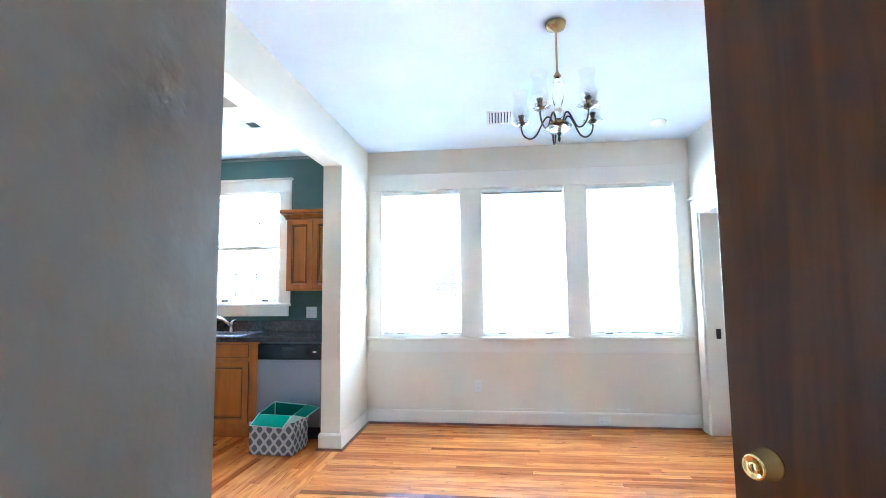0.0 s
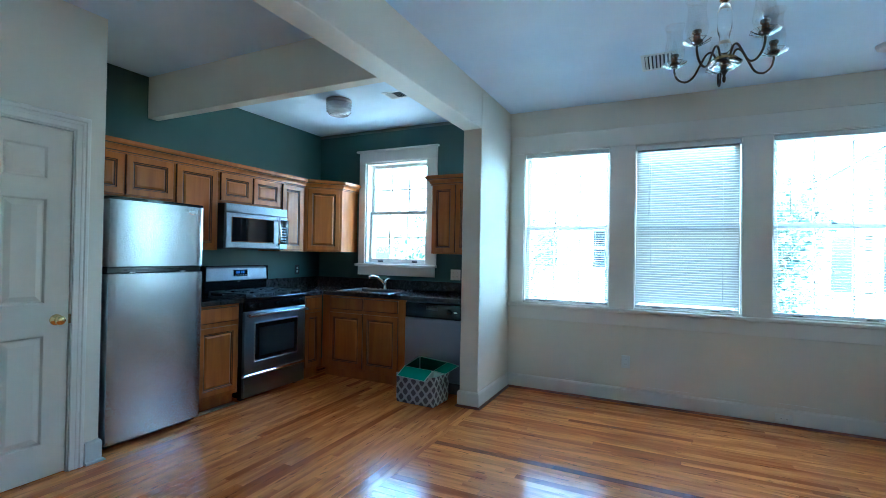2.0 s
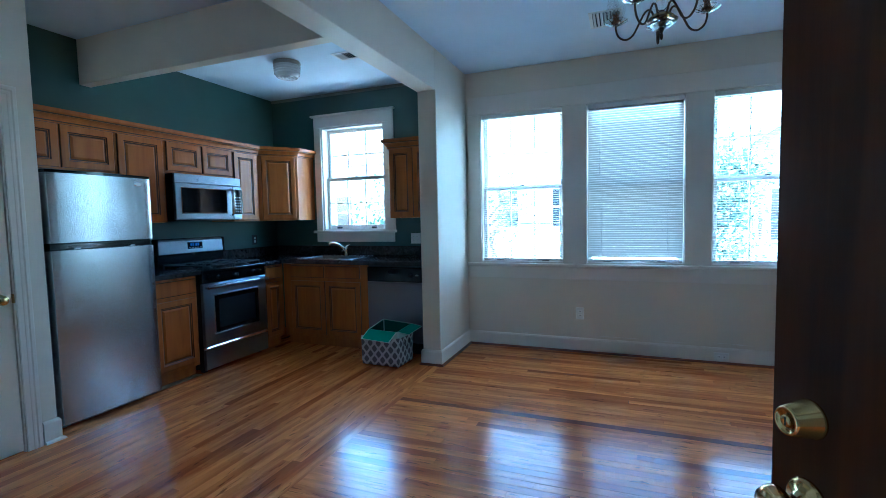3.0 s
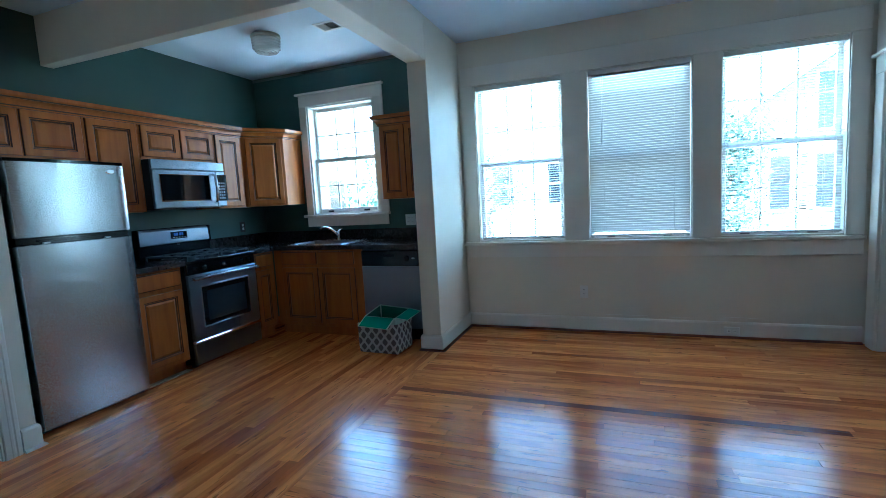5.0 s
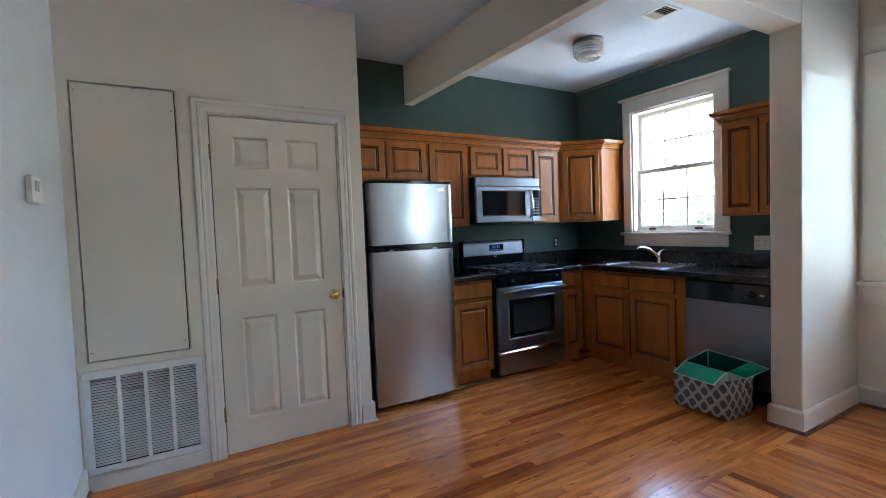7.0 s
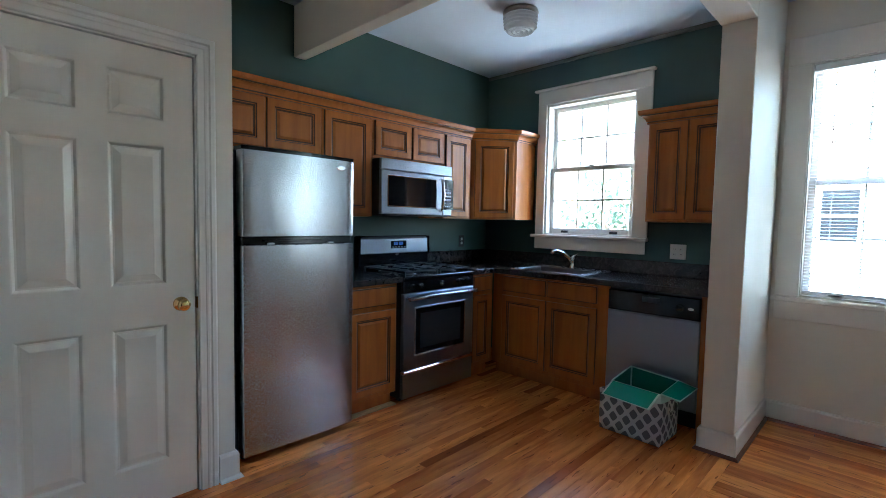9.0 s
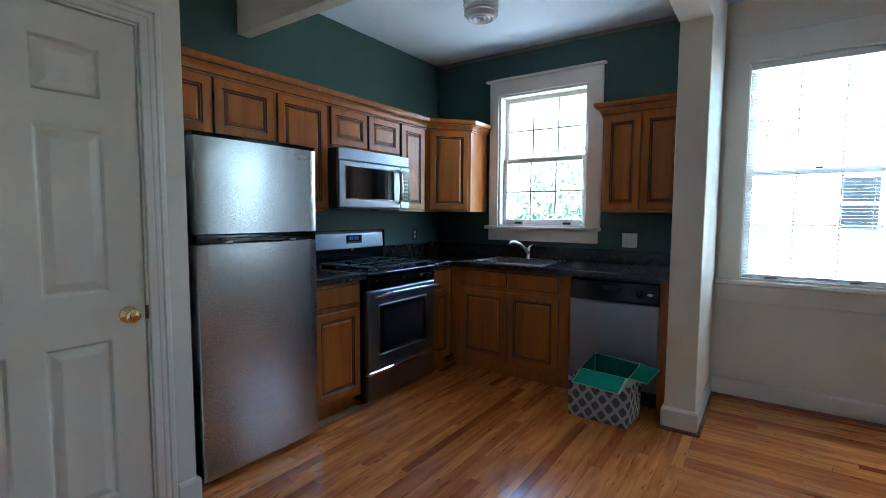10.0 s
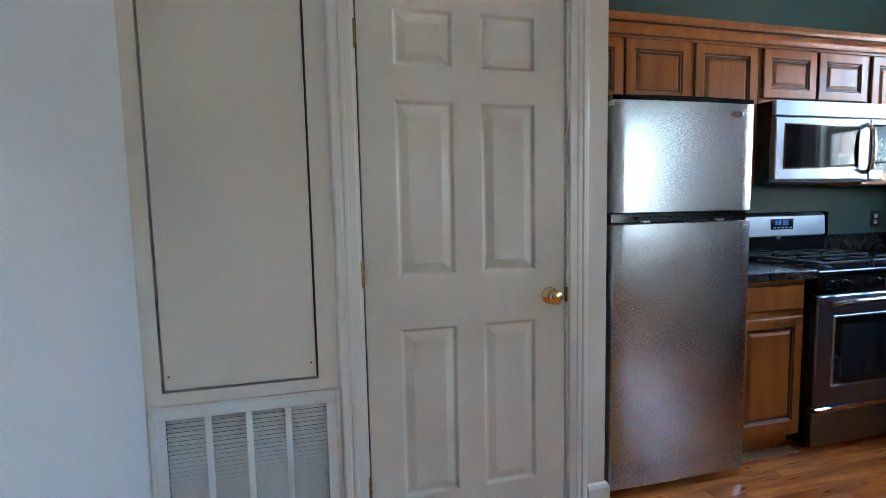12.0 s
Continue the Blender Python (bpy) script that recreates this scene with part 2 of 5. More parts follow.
def tube(bm, points, radius, n=10, mi=0):
    """A round bar along points; radius: a number, or one for each point."""
    radii = radius if isinstance(radius, (list, tuple)) else [radius] * len(points)
    pts = [Vector(p) for p in points]
    loops, side = [], None
    for i, p in enumerate(pts):
        way = (pts[min(i + 1, len(pts) - 1)] - pts[max(i - 1, 0)]).normalized()
        if side is None:
            side = way.orthogonal().normalized()
        side = (side - way * side.dot(way)).normalized()
        up = way.cross(side)
        loops.append([bm.verts.new(p + (side * math.cos(k * math.tau / n) + up * math.sin(k * math.tau / n)) * radii[i]) for k in range(n)])
    for a_, b_ in zip(loops, loops[1:]):
        for k in range(n):
            fa = bm.faces.new((a_[k], a_[(k + 1) % n], b_[(k + 1) % n], b_[k]))
            fa.smooth, fa.material_index = True, mi
    bm.faces.new(loops[0][::-1]).material_index = mi
    bm.faces.new(loops[-1]).material_index = mi
    return bm


def sweep(bm, f, path, profile, mi=0):
    """A moulding of profile (out, up) along path points (u, v) in the plane f, mitred; out is to the right of the way."""
    loops = []
    P = [Vector((*p, 0)).xy for p in path]
    for i, p in enumerate(P):
        d0 = (P[i] - P[i - 1]).normalized() if i else (P[1] - P[0]).normalized()
        d1 = (P[i + 1] - P[i]).normalized() if i < len(P) - 1 else d0
        n0, n1 = Vector((d0.y, -d0.x)), Vector((d1.y, -d1.x))
        n_ = (n0 + n1).normalized()
        k = 1 / max(0.3, n_.dot(n0))
        loops.append([bm.verts.new(f @ Vector((p.x + n_.x * o * k, p.y + n_.y * o * k, h))) for o, h in profile])
    c = len(profile)
    for a_, b_ in zip(loops, loops[1:]):
        for k in range(c):
            bm.faces.new((a_[k], b_[k], b_[(k + 1) % c], a_[(k + 1) % c])).material_index = mi
    bm.faces.new(loops[0])
    bm.faces.new(loops[-1][::-1])
    return bm


def thing(name, origin, label, category, group="", kind=""):
    ob = new(name)
    ob.location = origin
    ORIGIN[ob] = Vector(origin)
    return tagged(ob, label, category, group, kind)


def mesh_of(name, bm, materials, origin):
    bmesh.ops.recalc_face_normals(bm, faces=bm.faces)
    bmesh.ops.translate(bm, verts=bm.verts, vec=-Vector(origin))
    me = bpy.data.meshes.new(name)
    bm.to_mesh(me)
    bm.free()
    for m in (materials if isinstance(materials, (list, tuple)) else [materials]):
        me.materials.append(m)
    return me


def part(name, bm, material, parent, label=""):
    """One mesh, given in world coordinates, under a thing or a part."""
    o = ORIGIN[parent]
    ob = new(name, mesh_of(name, bm, material, o))
    ob.parent = parent
    ORIGIN[ob] = o
    return tagged(ob, label)


def setting(name, bm, material, label):
    ob = new(name, mesh_of(name, bm, material, (0, 0, 0)))
    ORIGIN[ob] = Vector((0, 0, 0))
    return tagged(ob, label, name.rstrip("_0123456789").replace("_", " "), kind="structure")


def boxes(f, rows, bevel=0.0):
    bm = bmesh.new()
    for r in rows:
        box(bm, f, *r, bevel=bevel)
    return bm


# ---- measures of the place ----
H = 2.805                       # ceiling
XK, YF, XR, YB = -2.51, 0.825, 3.24, -3.71
XC, YC = -1.75, -2.086           # closet wall and its end
STUB = (-0.172, 0.0)            # the short wall between kitchen and dining, from y = 0 to the far wall
KWIN = (-1.80, -0.965, 1.215, 2.415)
DWIN = [(0.156, 0.98), (1.20, 2.036), (2.25, 3.088)]
DZ = (0.865, 2.375)
DOORWAY = (-0.15, 0.655, 2.035)
ENTRY = (1.12, 2.25, 2.06)


def wall_with_holes(f, u0, u1, v0, v1, w0, w1, holes):
    bm = bmesh.new()
    us = sorted({u0, u1, *(h[0] for h in holes), *(h[1] for h in holes)})
    for a_, b_ in zip(us, us[1:]):
        v = v0
        for h in sorted((h for h in holes if h[0] <= a_ and b_ <= h[1]), key=lambda h: h[2]):
            if h[2] > v:
                box(bm, f, a_, b_, v, h[2], w0, w1)
            v = h[3]
        box(bm, f, a_, b_, v, v1, w0, w1)
    bmesh.ops.remove_doubles(bm, verts=bm.verts, dist=1e-5)
    return bm


setting("wall_kitchen_north", wall_with_holes(FAR, XK - 0.2, STUB[0] + 0.08, 0, H, -YF - 0.2, -YF, [KWIN]), GREEN, "dark green painted kitchen wall with the sink window")
setting("wall_dining_north", wall_with_holes(FAR, STUB[0] + 0.08, XR + 0.14, 0, H, -YF - 0.2, -YF, [(*w, *DZ) for w in DWIN]), WHITE, "white dining wall with three windows")
setting("wall_kitchen_west", boxes(WORLD, [(XK - 0.15, XK, YC - 0.1, YF, 0, H)]), GREEN, "dark green painted wall behind the cabinets")
setting("wall_closet", wall_with_holes(LEFT, YB, YC, 0, H, XC - 0.12, XC, [(-3.03, -2.25, 0, 2.057), (-3.70, -3.12, 0.08, 0.645), (-3.662, -3.182, 0.688, 2.167)]), WHITE, "white closet wall with a door, an access panel and a return grille")
setting("wall_alcove", boxes(WORLD, [(XK, XC - 0.12, YC - 0.1, YC, 0, H)]), WHITE, "white side of the closet beside the refrigerator")
# unseen closet wall, dark in colour so the door gaps read unlit
setting("wall_closet_inside", boxes(WORLD, [(XK - 0.1, XK, YB, YC - 0.1, 0, H)]), DARK_BACKING, "unseen closet back wall, coloured dark for the unlit inside")
setting("wall_divider", boxes(WORLD, [(STUB[0], STUB[1], 0, YF, 0, H)], 0.004), WHITE, "short white wall between kitchen and dining area")
setting("wall_east", wall_with_holes(LEFT, YB - 0.2, YF + 0.2, 0, H, XR, XR + 0.14, [(DOORWAY[0], DOORWAY[1], 0, DOORWAY[2])]), WHITE, "white wall with an open doorway")
setting("wall_south", wall_with_holes(FAR, XK - 0.1, XR, 0, H, -YB, -YB + 0.19, [(ENTRY[0] - 0.02, ENTRY[1] + 0.02, 0, ENTRY[2] + 0.02)]), WHITE_SKY_TINT, "white wall, tinted cool for the sky's light, with the front door and a thermostat")
setting("beam_long", boxes(WORLD, [(STUB[0] - 0.005, STUB[1], YB, -0.002, 2.447, H)], 0.005), WHITE, "white ceiling beam from the divider wall to the front wall")
setting("beam_cross", boxes(WORLD, [(XK, STUB[0] - 0.005, -1.36, -1.27, 2.452, H)], 0.004), WHITE, "white cross beam over the kitchen")
setting("ceiling", boxes(WORLD, [(XK - 0.2, 5.2, -6.2, YF + 0.2, H, H + 0.2)]), CEIL_SKY_TINT, "flat white ceiling with the blue of the sky's light put into its colour")
# next room, behind the doorway, and the hall outside the front door
setting("wall_next_room", boxes(WORLD, [(XR + 0.14, 5.0, 0.9, 1.0, 0, H), (4.9, 5.0, -1.5, 0.9, 0, H), (XR + 0.14, 5.0, -1.6, -1.5, 0, H)]), WHITE, "plain white walls of the next room")
# added unseen hall walls, dark so that the hall stays dim
setting("wall_hall", boxes(WORLD, [(-0.6, -0.5, -6.0, -3.9, 0, H), (4.0, 4.1, -6.0, -3.9, 0, H), (-0.6, 4.1, -6.1, -6.0, 0, H)]), HALL_DIM, "unseen hall walls outside the front door, coloured dark to cut bounced light")
setting("roof", boxes(WORLD, [(XK - 0.7, 5.6, -6.8, YF + 0.3, H + 0.2, H + 0.5)]), ROOFING, "plain roof over the rooms")


# ---- trim ----
def board(name, f, rows, label, bevel=0.003, material=None):
    for r in rows:
        ob = setting(name, boxes(f, [r], bevel), material or TRIM, label)
    return ob


BASE = [(0, 0), (0.016, 0), (0.016, 0.122), (0.010, 0.135), (0.0, 0.14)]
SHOEP = [(0.016, 0), (0.033, 0), (0.031, 0.008), (0.025, 0.015), (0.016, 0.018)]


def base_run(n, path, shoe=True):
    path = path[::-1]
    bm = bmesh.new()
    sweep(bm, WORLD, path, BASE)
    setting("baseboard_%d" % n, bm, TRIM, "white painted baseboard")
    if shoe:
        bm = bmesh.new()
        sweep(bm, WORLD, path, SHOEP)
        setting("shoe_moulding_%d" % n, bm, SHOE, "dark stained shoe moulding along the floor")


base_run(1, [(XR - 0.02, YF), (0, YF), (0, 0), (STUB[0], 0), (STUB[0], 0.13)])
base_run(2, [(XC - 0.05, YC), (XC, YC), (XC, -2.165)], False)
bm = bmesh.new()
sweep(bm, WORLD, [(XC, -2.165), (XC, YC), (XC - 0.05, YC)], SHOEP)
setting("shoe_moulding_9", bm, TRIM, "white shoe moulding at the closet corner")
base_run(3, [(XC, YB), (1.17, YB)])
base_run(4, [(2.30, YB), (XR, YB), (XR, DOORWAY[0] - 0.12)])

board("baseboard_low", LEFT, [(YB + 0.017, -3.116, 0, 0.075, XC, XC + 0.014)], "low white board under the return grille")

# dining windows: one run of flat casing
CE = 0.026         # outer edge of the casing beside the divider wall
cw = []
zt = DZ[1]
cw += [(CE, DWIN[0][0], DZ[0], zt, -YF, -YF + 0.019), (DWIN[0][1], DWIN[1][0], DZ[0], zt, -YF, -YF + 0.019),
       (DWIN[1][1], DWIN[2][0], DZ[0], zt, -YF, -YF + 0.019), (DWIN[2][1], XR - 0.035, DZ[0], zt, -YF, -YF + 0.019),
       (CE, XR - 0.035, zt, zt + 0.175, -YF, -YF + 0.021)]
board("window_casing_dining", FAR, cw, "flat white casing round the three dining windows")
board("window_stool_dining", FAR, [(CE - 0.022, XR - 0.03, DZ[0] - 0.033, DZ[0], -YF, -YF + 0.055)], "white window stool along the dining windows", 0.006)
board("window_apron_dining", FAR, [(CE, XR - 0.035, DZ[0] - 0.155, DZ[0] - 0.033, -YF, -YF + 0.017)], "white apron under the dining window stool")
k0, k1, kz0, kz1 = KWIN
board("window_casing_kitchen", FAR, [(k0 - 0.09, k0, kz0, kz1, -YF, -YF + 0.02), (k1, k1 + 0.125, kz0, kz1, -YF, -YF + 0.02),
                                    (k0 - 0.09, k1 + 0.125, kz1, kz1 + 0.125, -YF, -YF + 0.022)], "flat white casing round the sink window")
board("window_cap_kitchen", FAR, [(k0 - 0.125, k1 + 0.145, kz1 + 0.125, kz1 + 0.148, -YF, -YF + 0.045)], "projecting white cap over the sink window", 0.006)
board("window_stool_kitchen", FAR, [(k0 - 0.125, k1 + 0.135, kz0 - 0.03, kz0, -YF, -YF + 0.05)], "white stool under the sink window", 0.006)
board("window_apron_kitchen", FAR, [(k0 - 0.095, k1 + 0.11, kz0 - 0.135, kz0 - 0.03, -YF, -YF + 0.017)], "white apron under the sink window")
board("ceiling_strip_kitchen", FAR, [(XK, STUB[0] - 0.001, H - 0.034, H, -YF, -YF + 0.012)], "narrow grey green strip where the kitchen wall meets the ceiling", 0.003, paint("strip_paint", (0.21, 0.22, 0.19), 0.5))
# doorway in the east wall
d0, d1, dz = DOORWAY
EAST = Matrix(((0, 0, -1, 0), (-1, 0, 0, 0), (0, 1, 0, 0), (0, 0, 0, 1)))    # u = -y, v = up, w = -x
board("doorway_casing", EAST, [(-d1 - 0.115, -d1, 0, dz, -XR, -XR + 0.02), (-d0, -d0 + 0.11, 0, dz, -XR, -XR + 0.02),
                               (-d1 - 0.115, -d0 + 0.11, dz, dz + 0.125, -XR, -XR + 0.022)], "white casing round the doorway")
board("doorway_cap", EAST, [(-d1 - 0.14, -d0 + 0.135, dz + 0.125, dz + 0.15, -XR, -XR + 0.045)], "projecting white cap over the doorway", 0.006)
board("doorway_jamb", EAST, [(-d1, -d1 + 0.015, 0, dz, -XR - 0.16, -XR + 0.0), (-d0 - 0.015, -d0, 0, dz, -XR - 0.16, -XR),
                             (-d1 + 0.015, -d0 - 0.015, dz - 0.015, dz, -XR - 0.16, -XR)], "white painted doorway jamb")
# closet door casing, fluted
FLUTE = [(0, 0), (0, 0.010), (0.005, 0.013), (0.030, 0.013), (0.034, 0.016), (0.044, 0.016), (0.048, 0.0115), (0.053, 0.0115),
         (0.058, 0.017), (0.072, 0.017), (0.078, 0.014), (0.085, 0.0)]
bm = bmesh.new()
sweep(bm, at_plane(LEFT, XC), [(-3.03, 0), (-3.03, 2.057), (-2.25, 2.057), (-2.25, 0)], [(-o, w) for o, w in FLUTE])
setting("closet_casing", bm, TRIM, "moulded white casing round the closet door")
board("closet_jamb", LEFT, [(-3.03, -3.022, 0, 2.057, XC - 0.12, XC - 0.001), (-2.258, -2.25, 0, 2.057, XC - 0.12, XC - 0.001), (-3.022, -2.258, 2.049, 2.057, XC - 0.12, XC - 0.001)], "white closet door jamb", 0)
# entry frame
e0, e1, ez = ENTRY
# jamb and stops: shade is in the colour
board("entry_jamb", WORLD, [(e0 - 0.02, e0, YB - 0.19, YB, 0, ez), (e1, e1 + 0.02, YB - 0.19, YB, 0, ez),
                            (e0 - 0.02, e1 + 0.02, YB - 0.19, YB, ez, ez + 0.02), (e1 - 0.018, e1, YB - 0.19, YB - 0.127, 0, ez)], "front door jamb and stop, coloured dark for their backlit shade", 0.003, JAMB_SHADED)
board("entry_stop", WORLD, [(e0, e0 + 0.173, YB - 0.19, YB - 0.127, 0, ez)], "stop on the latch side of the front door, coloured dark for its backlit shade", 0.0004, JAMB_SHADED)
board("entry_casing", FAR, [(e0 - 0.10, e0 - 0.008, 0, ez + 0.01, -YB - 0.018, -YB), (e1 + 0.008, e1 + 0.10, 0, ez + 0.01, -YB - 0.018, -YB), (e0 - 0.10, e1 + 0.10, ez + 0.01, ez + 0.12, -YB - 0.02, -YB)],
      "white casing round the front door")


# ---- windows ----
def sash(win, f, u0, u1, v0, v1, w, name, cols=3, rows=2, low_rail=0.050):
    s, th = 0.04, 0.034
    bm = bmesh.new()
    for r in ((u0, u0 + s, v0, v1), (u1 - s, u1, v0, v1), (u0 + s, u1 - s, v0, v0 + low_rail), (u0 + s, u1 - s, v1 - s, v1)):
        box(bm, f, *r, w - th, w, bevel=0.003)
    for c in range(1, cols):
        x = u0 + s + (u1 - u0 - 2 * s) * c / cols
        box(bm, f, x - 0.007, x + 0.007, v0 + low_rail, v1 - s, w - th + 0.006, w - 0.004)
    for r in range(1, rows):
        z = v0 + s + (v1 - v0 - 2 * s) * r / rows
        for c in range(cols):
            xa = u0 + s + (u1 - u0 - 2 * s) * c / cols + (0.007 if c else 0)
            xb = u0 + s + (u1 - u0 - 2 * s) * (c + 1) / cols - (0.007 if c < cols - 1 else 0)
            box(bm, f, xa, xb, z - 0.007, z + 0.007, w - th + 0.006, w - 0.004)
    sh = part(name, bm, TRIM, win)
    for c in range(cols):
        for r in range(rows):
            xa, xb = (u0 + s + (u1 - u0 - 2 * s) * q / cols for q in (c, c + 1))
            za, zb = (v0 + s + (v1 - v0 - 2 * s) * q / rows for q in (r, r + 1))
            bm = bmesh.new()
            box(bm, f, xa, xb, za, zb, w - th / 2 - 0.0015, w - th / 2 + 0.0015)
            p = part("pane", bm, PANE, sh)
            p.visible_shadow = False
    return sh


def window(n, u0, u1, v0, v1, label, split=0.5, jt=0.006, low_rail=0.030):
    win = thing("window_%d" % n, ((u0 + u1) / 2, YF + 0.1, v0), label, "window", kind="structure")
    f = FAR
    bm = boxes(f, [(u0, u0 + jt, v0, v1, -YF - 0.2, -YF), (u1 - jt, u1, v0, v1, -YF - 0.2, -YF), (u0 + jt, u1 - jt, v1 - jt, v1, -YF - 0.2, -YF),
                   (u0 + jt, u1 - jt, v0, v0 + 0.012, -YF - 0.2, -YF)])
    part("window_frame", bm, TRIM, win)
    mid = v0 + (v1 - v0) * split
    sash(win, f, u0 + jt, u1 - jt, mid - 0.02, v1 - jt, -YF - 0.10, "upper_sash")
    low = sash(win, f, u0 + jt, u1 - jt, v0 + 0.012, mid + 0.02, -YF - 0.062, "lower_sash", low_rail=low_rail)
    for k in (0.22, 0.78):
        x = u0 + (u1 - u0) * k
        part("sash_lift", boxes(f, [(x - 0.035, x + 0.035, v0 + 0.02, v0 + 0.04, -YF - 0.062, -YF - 0.046)], 0.003), LATCH, low, "dark metal sash lift")
    x = (u0 + u1) / 2
    part("sash_lock", boxes(f, [(x - 0.02, x + 0.02, mid + 0.02, mid + 0.032, -YF - 0.09, -YF - 0.066)], 0.003), LATCH, low, "dark metal sash lock")
    return win


window(1, *KWIN, "white double-hung sash window over the sink", 0.5, 0.018, 0.050)
window(2, *DWIN[0], *DZ, "white double-hung sash window with an open blind")
window(3, *DWIN[1], *DZ, "white double-hung sash window behind a lowered blind")
window(4, *DWIN[2], *DZ, "white double-hung sash window with an open blind")


def blind(u0, u1, v0, v1, tilt, label):
    ob = thing("window_blind", ((u0 + u1) / 2, YF + 0.03, v0), label, "window blind", "blinds of the dining windows")
    f = at_plane(FAR, -YF - 0.03)
    part("headrail", boxes(f, [(u0 + 0.010, u1 - 0.010, v1 - 0.048, v1 - 0.008, -0.024, 0.024)], 0.002), PLASTIC, ob)
    part("bottom_rail", boxes(f, [(u0 + 0.014, u1 - 0.014, v0 + 0.030, v0 + 0.045, -0.023, 0.023)], 0.002), PLASTIC, ob)
    for k in (0.16, 0.84):
        x = u0 + (u1 - u0) * k
        bm = bmesh.new()
        for w_ in (-0.0155, 0.0155):
            tube(bm, [f @ Vector((x, v0 + 0.06, w_)), f @ Vector((x, v1 - 0.04, w_))], 0.0010, 5)
        part("ladder_cord", bm, PLASTIC, ob)
    bm = bmesh.new()
    tube(bm, [f @ Vector((u0 + 0.12, v1 - 0.06, 0.030)), f @ Vector((u0 + 0.118, v1 - 0.66, 0.032))], 0.0022, 6)
    part("tilt_wand", bm, SHOE if tilt < 30 else PLASTIC, ob, "thin blind wand")
    z = v1 - 0.058
    half = (u1 - u0) / 2 - 0.014
    me = None
    while z > v0 + 0.056:
        if me is None:
            bm = bmesh.new()
            c, s = math.cos(radians(tilt)), math.sin(radians(tilt))
            prof = [(-0.0128, -0.0010), (0.0, 0.0014), (0.0128, -0.0010)]
            top = [[bm.verts.new((sx * half, d * c - h * s, d * s + h * c)) for d, h in prof] for sx in (-1, 1)]
            low = [[bm.verts.new((sx * half, d * c - (h - 0.0012) * s, d * s + (h - 0.0012) * c)) for d, h in prof] for sx in (-1, 1)]
            for k in range(2):
                bm.faces.new((top[0][k], top[1][k], top[1][k + 1], top[0][k + 1]))
                bm.faces.new((low[0][k], low[0][k + 1], low[1][k + 1], low[1][k]))
            for k in (0, 2):
                bm.faces.new((top[0][k], top[1][k], low[1][k], low[0][k]))
            me = bpy.data.meshes.new("slat")
            bmesh.ops.recalc_face_normals(bm, faces=bm.faces)
            bm.to_mesh(me)
            bm.free()
            # tilted slats take the darkened copy, for their backlit side
            me.materials.append(SLAT if tilt < 30 else SLAT_DIM)
        sl = new("slat", me)
        sl.parent = ob
        sl.location = (0, 0, z - v0)
        z -= 0.0215
    return ob


blind(*DWIN[0], *DZ, 6, "white blind with level slats in the dining window")
blind(*DWIN[1], *DZ, 60, "white blind with tilted slats, coloured darker for their shade, in the middle dining window")
blind(*DWIN[2], *DZ, 6, "white blind with level slats in the dining window")

# ---- closet door ----
def six_panel_door(name, f, u0, u1, v0, v1, w, th, label):
    """Moulded six-panel door whose face lies at w."""
    ob = thing(name, f @ Vector(((u0 + u1) / 2, v0, w)), label, "door", kind="structure")
    W, Hh = u1 - u0, v1 - v0
    bm = bmesh.new()
    box(bm, f, u0, u1, v0, v1, w - th, w - 0.012)
    cols = [(0.155 * W, 0.435 * W), (0.565 * W, 0.845 * W)]
    rows_ = [(0.095 * Hh, 0.405 * Hh), (0.495 * Hh, 0.795 * Hh), (0.85 * Hh, 0.945 * Hh)]
    us = [0] + [c for p in cols for c in p] + [W]
    vs = [0] + [r for p in rows_ for r in p] + [Hh]
    for i in range(5):
        for j in range(7):
            a_ = (u0 + us[i], u0 + us[i + 1], v0 + vs[j], v0 + vs[j + 1])
            if i % 2 and j % 2:
                rings(bm, f, *a_, [(0, w), (0.004, w - 0.001), (0.013, w - 0.0108), (0.020, w - 0.0108), (0.046, w - 0.0025), (0.049, w - 0.0022)], back=False)
            else:
                q = [bm.verts.new(f @ Vector((x, y, w))) for x, y in ((a_[0], a_[2]), (a_[1], a_[2]), (a_[1], a_[3]), (a_[0], a_[3]))]
                bm.faces.new(q)
    for s in ((u0, v0, u1, v0), (u1, v0, u1, v1), (u1, v1, u0, v1), (u0, v1, u0, v0)):
        q = [bm.verts.new(f @ Vector(p)) for p in ((s[0], s[1], w - 0.012), (s[2], s[3], w - 0.012), (s[2], s[3], w), (s[0], s[1], w))]
        bm.faces.new(q)
    bmesh.ops.remove_doubles(bm, verts=bm.verts, dist=1e-4)
    part("slab", bm, DOORW, ob)
    return ob


def knob(f, u, v, w, parent, material, label, out=0.06):
    """Round door knob with its rose; f looks along the knob's axis."""
    m = f @ Matrix.Translation((u, v, w))
    bm = bmesh.new()
    lathe(bm, m, [(0.0325, 0), (0.0325, 0.004), (0.028, 0.008), (0.016, 0.011), (0.0145, 0.016), (0.011, 0.02), (0.011, 0.030), (0.02, 0.036),
                  (0.0265, 0.044), (0.0275, 0.051), (0.024, out - 0.003), (0.012, out), (0.002, out + 0.001)], 28)
    return part("door_knob", bm, material, parent, label)


door_1 = six_panel_door("door_1", LEFT, -3.0160, -2.2640, 0.010, 2.0420, XC - 0.004, 0.035, "closed white six-panel closet door with a brass knob")
knob(LEFT, -2.325, 0.918, XC - 0.004, door_1, BRASS, "polished brass knob")
part("strike", boxes(LEFT, [(-2.259, -2.2525, 0.89, 0.945, XC - 0.03, XC + 0.002)]), OLD_BRASS, door_1, "brass strike edge")
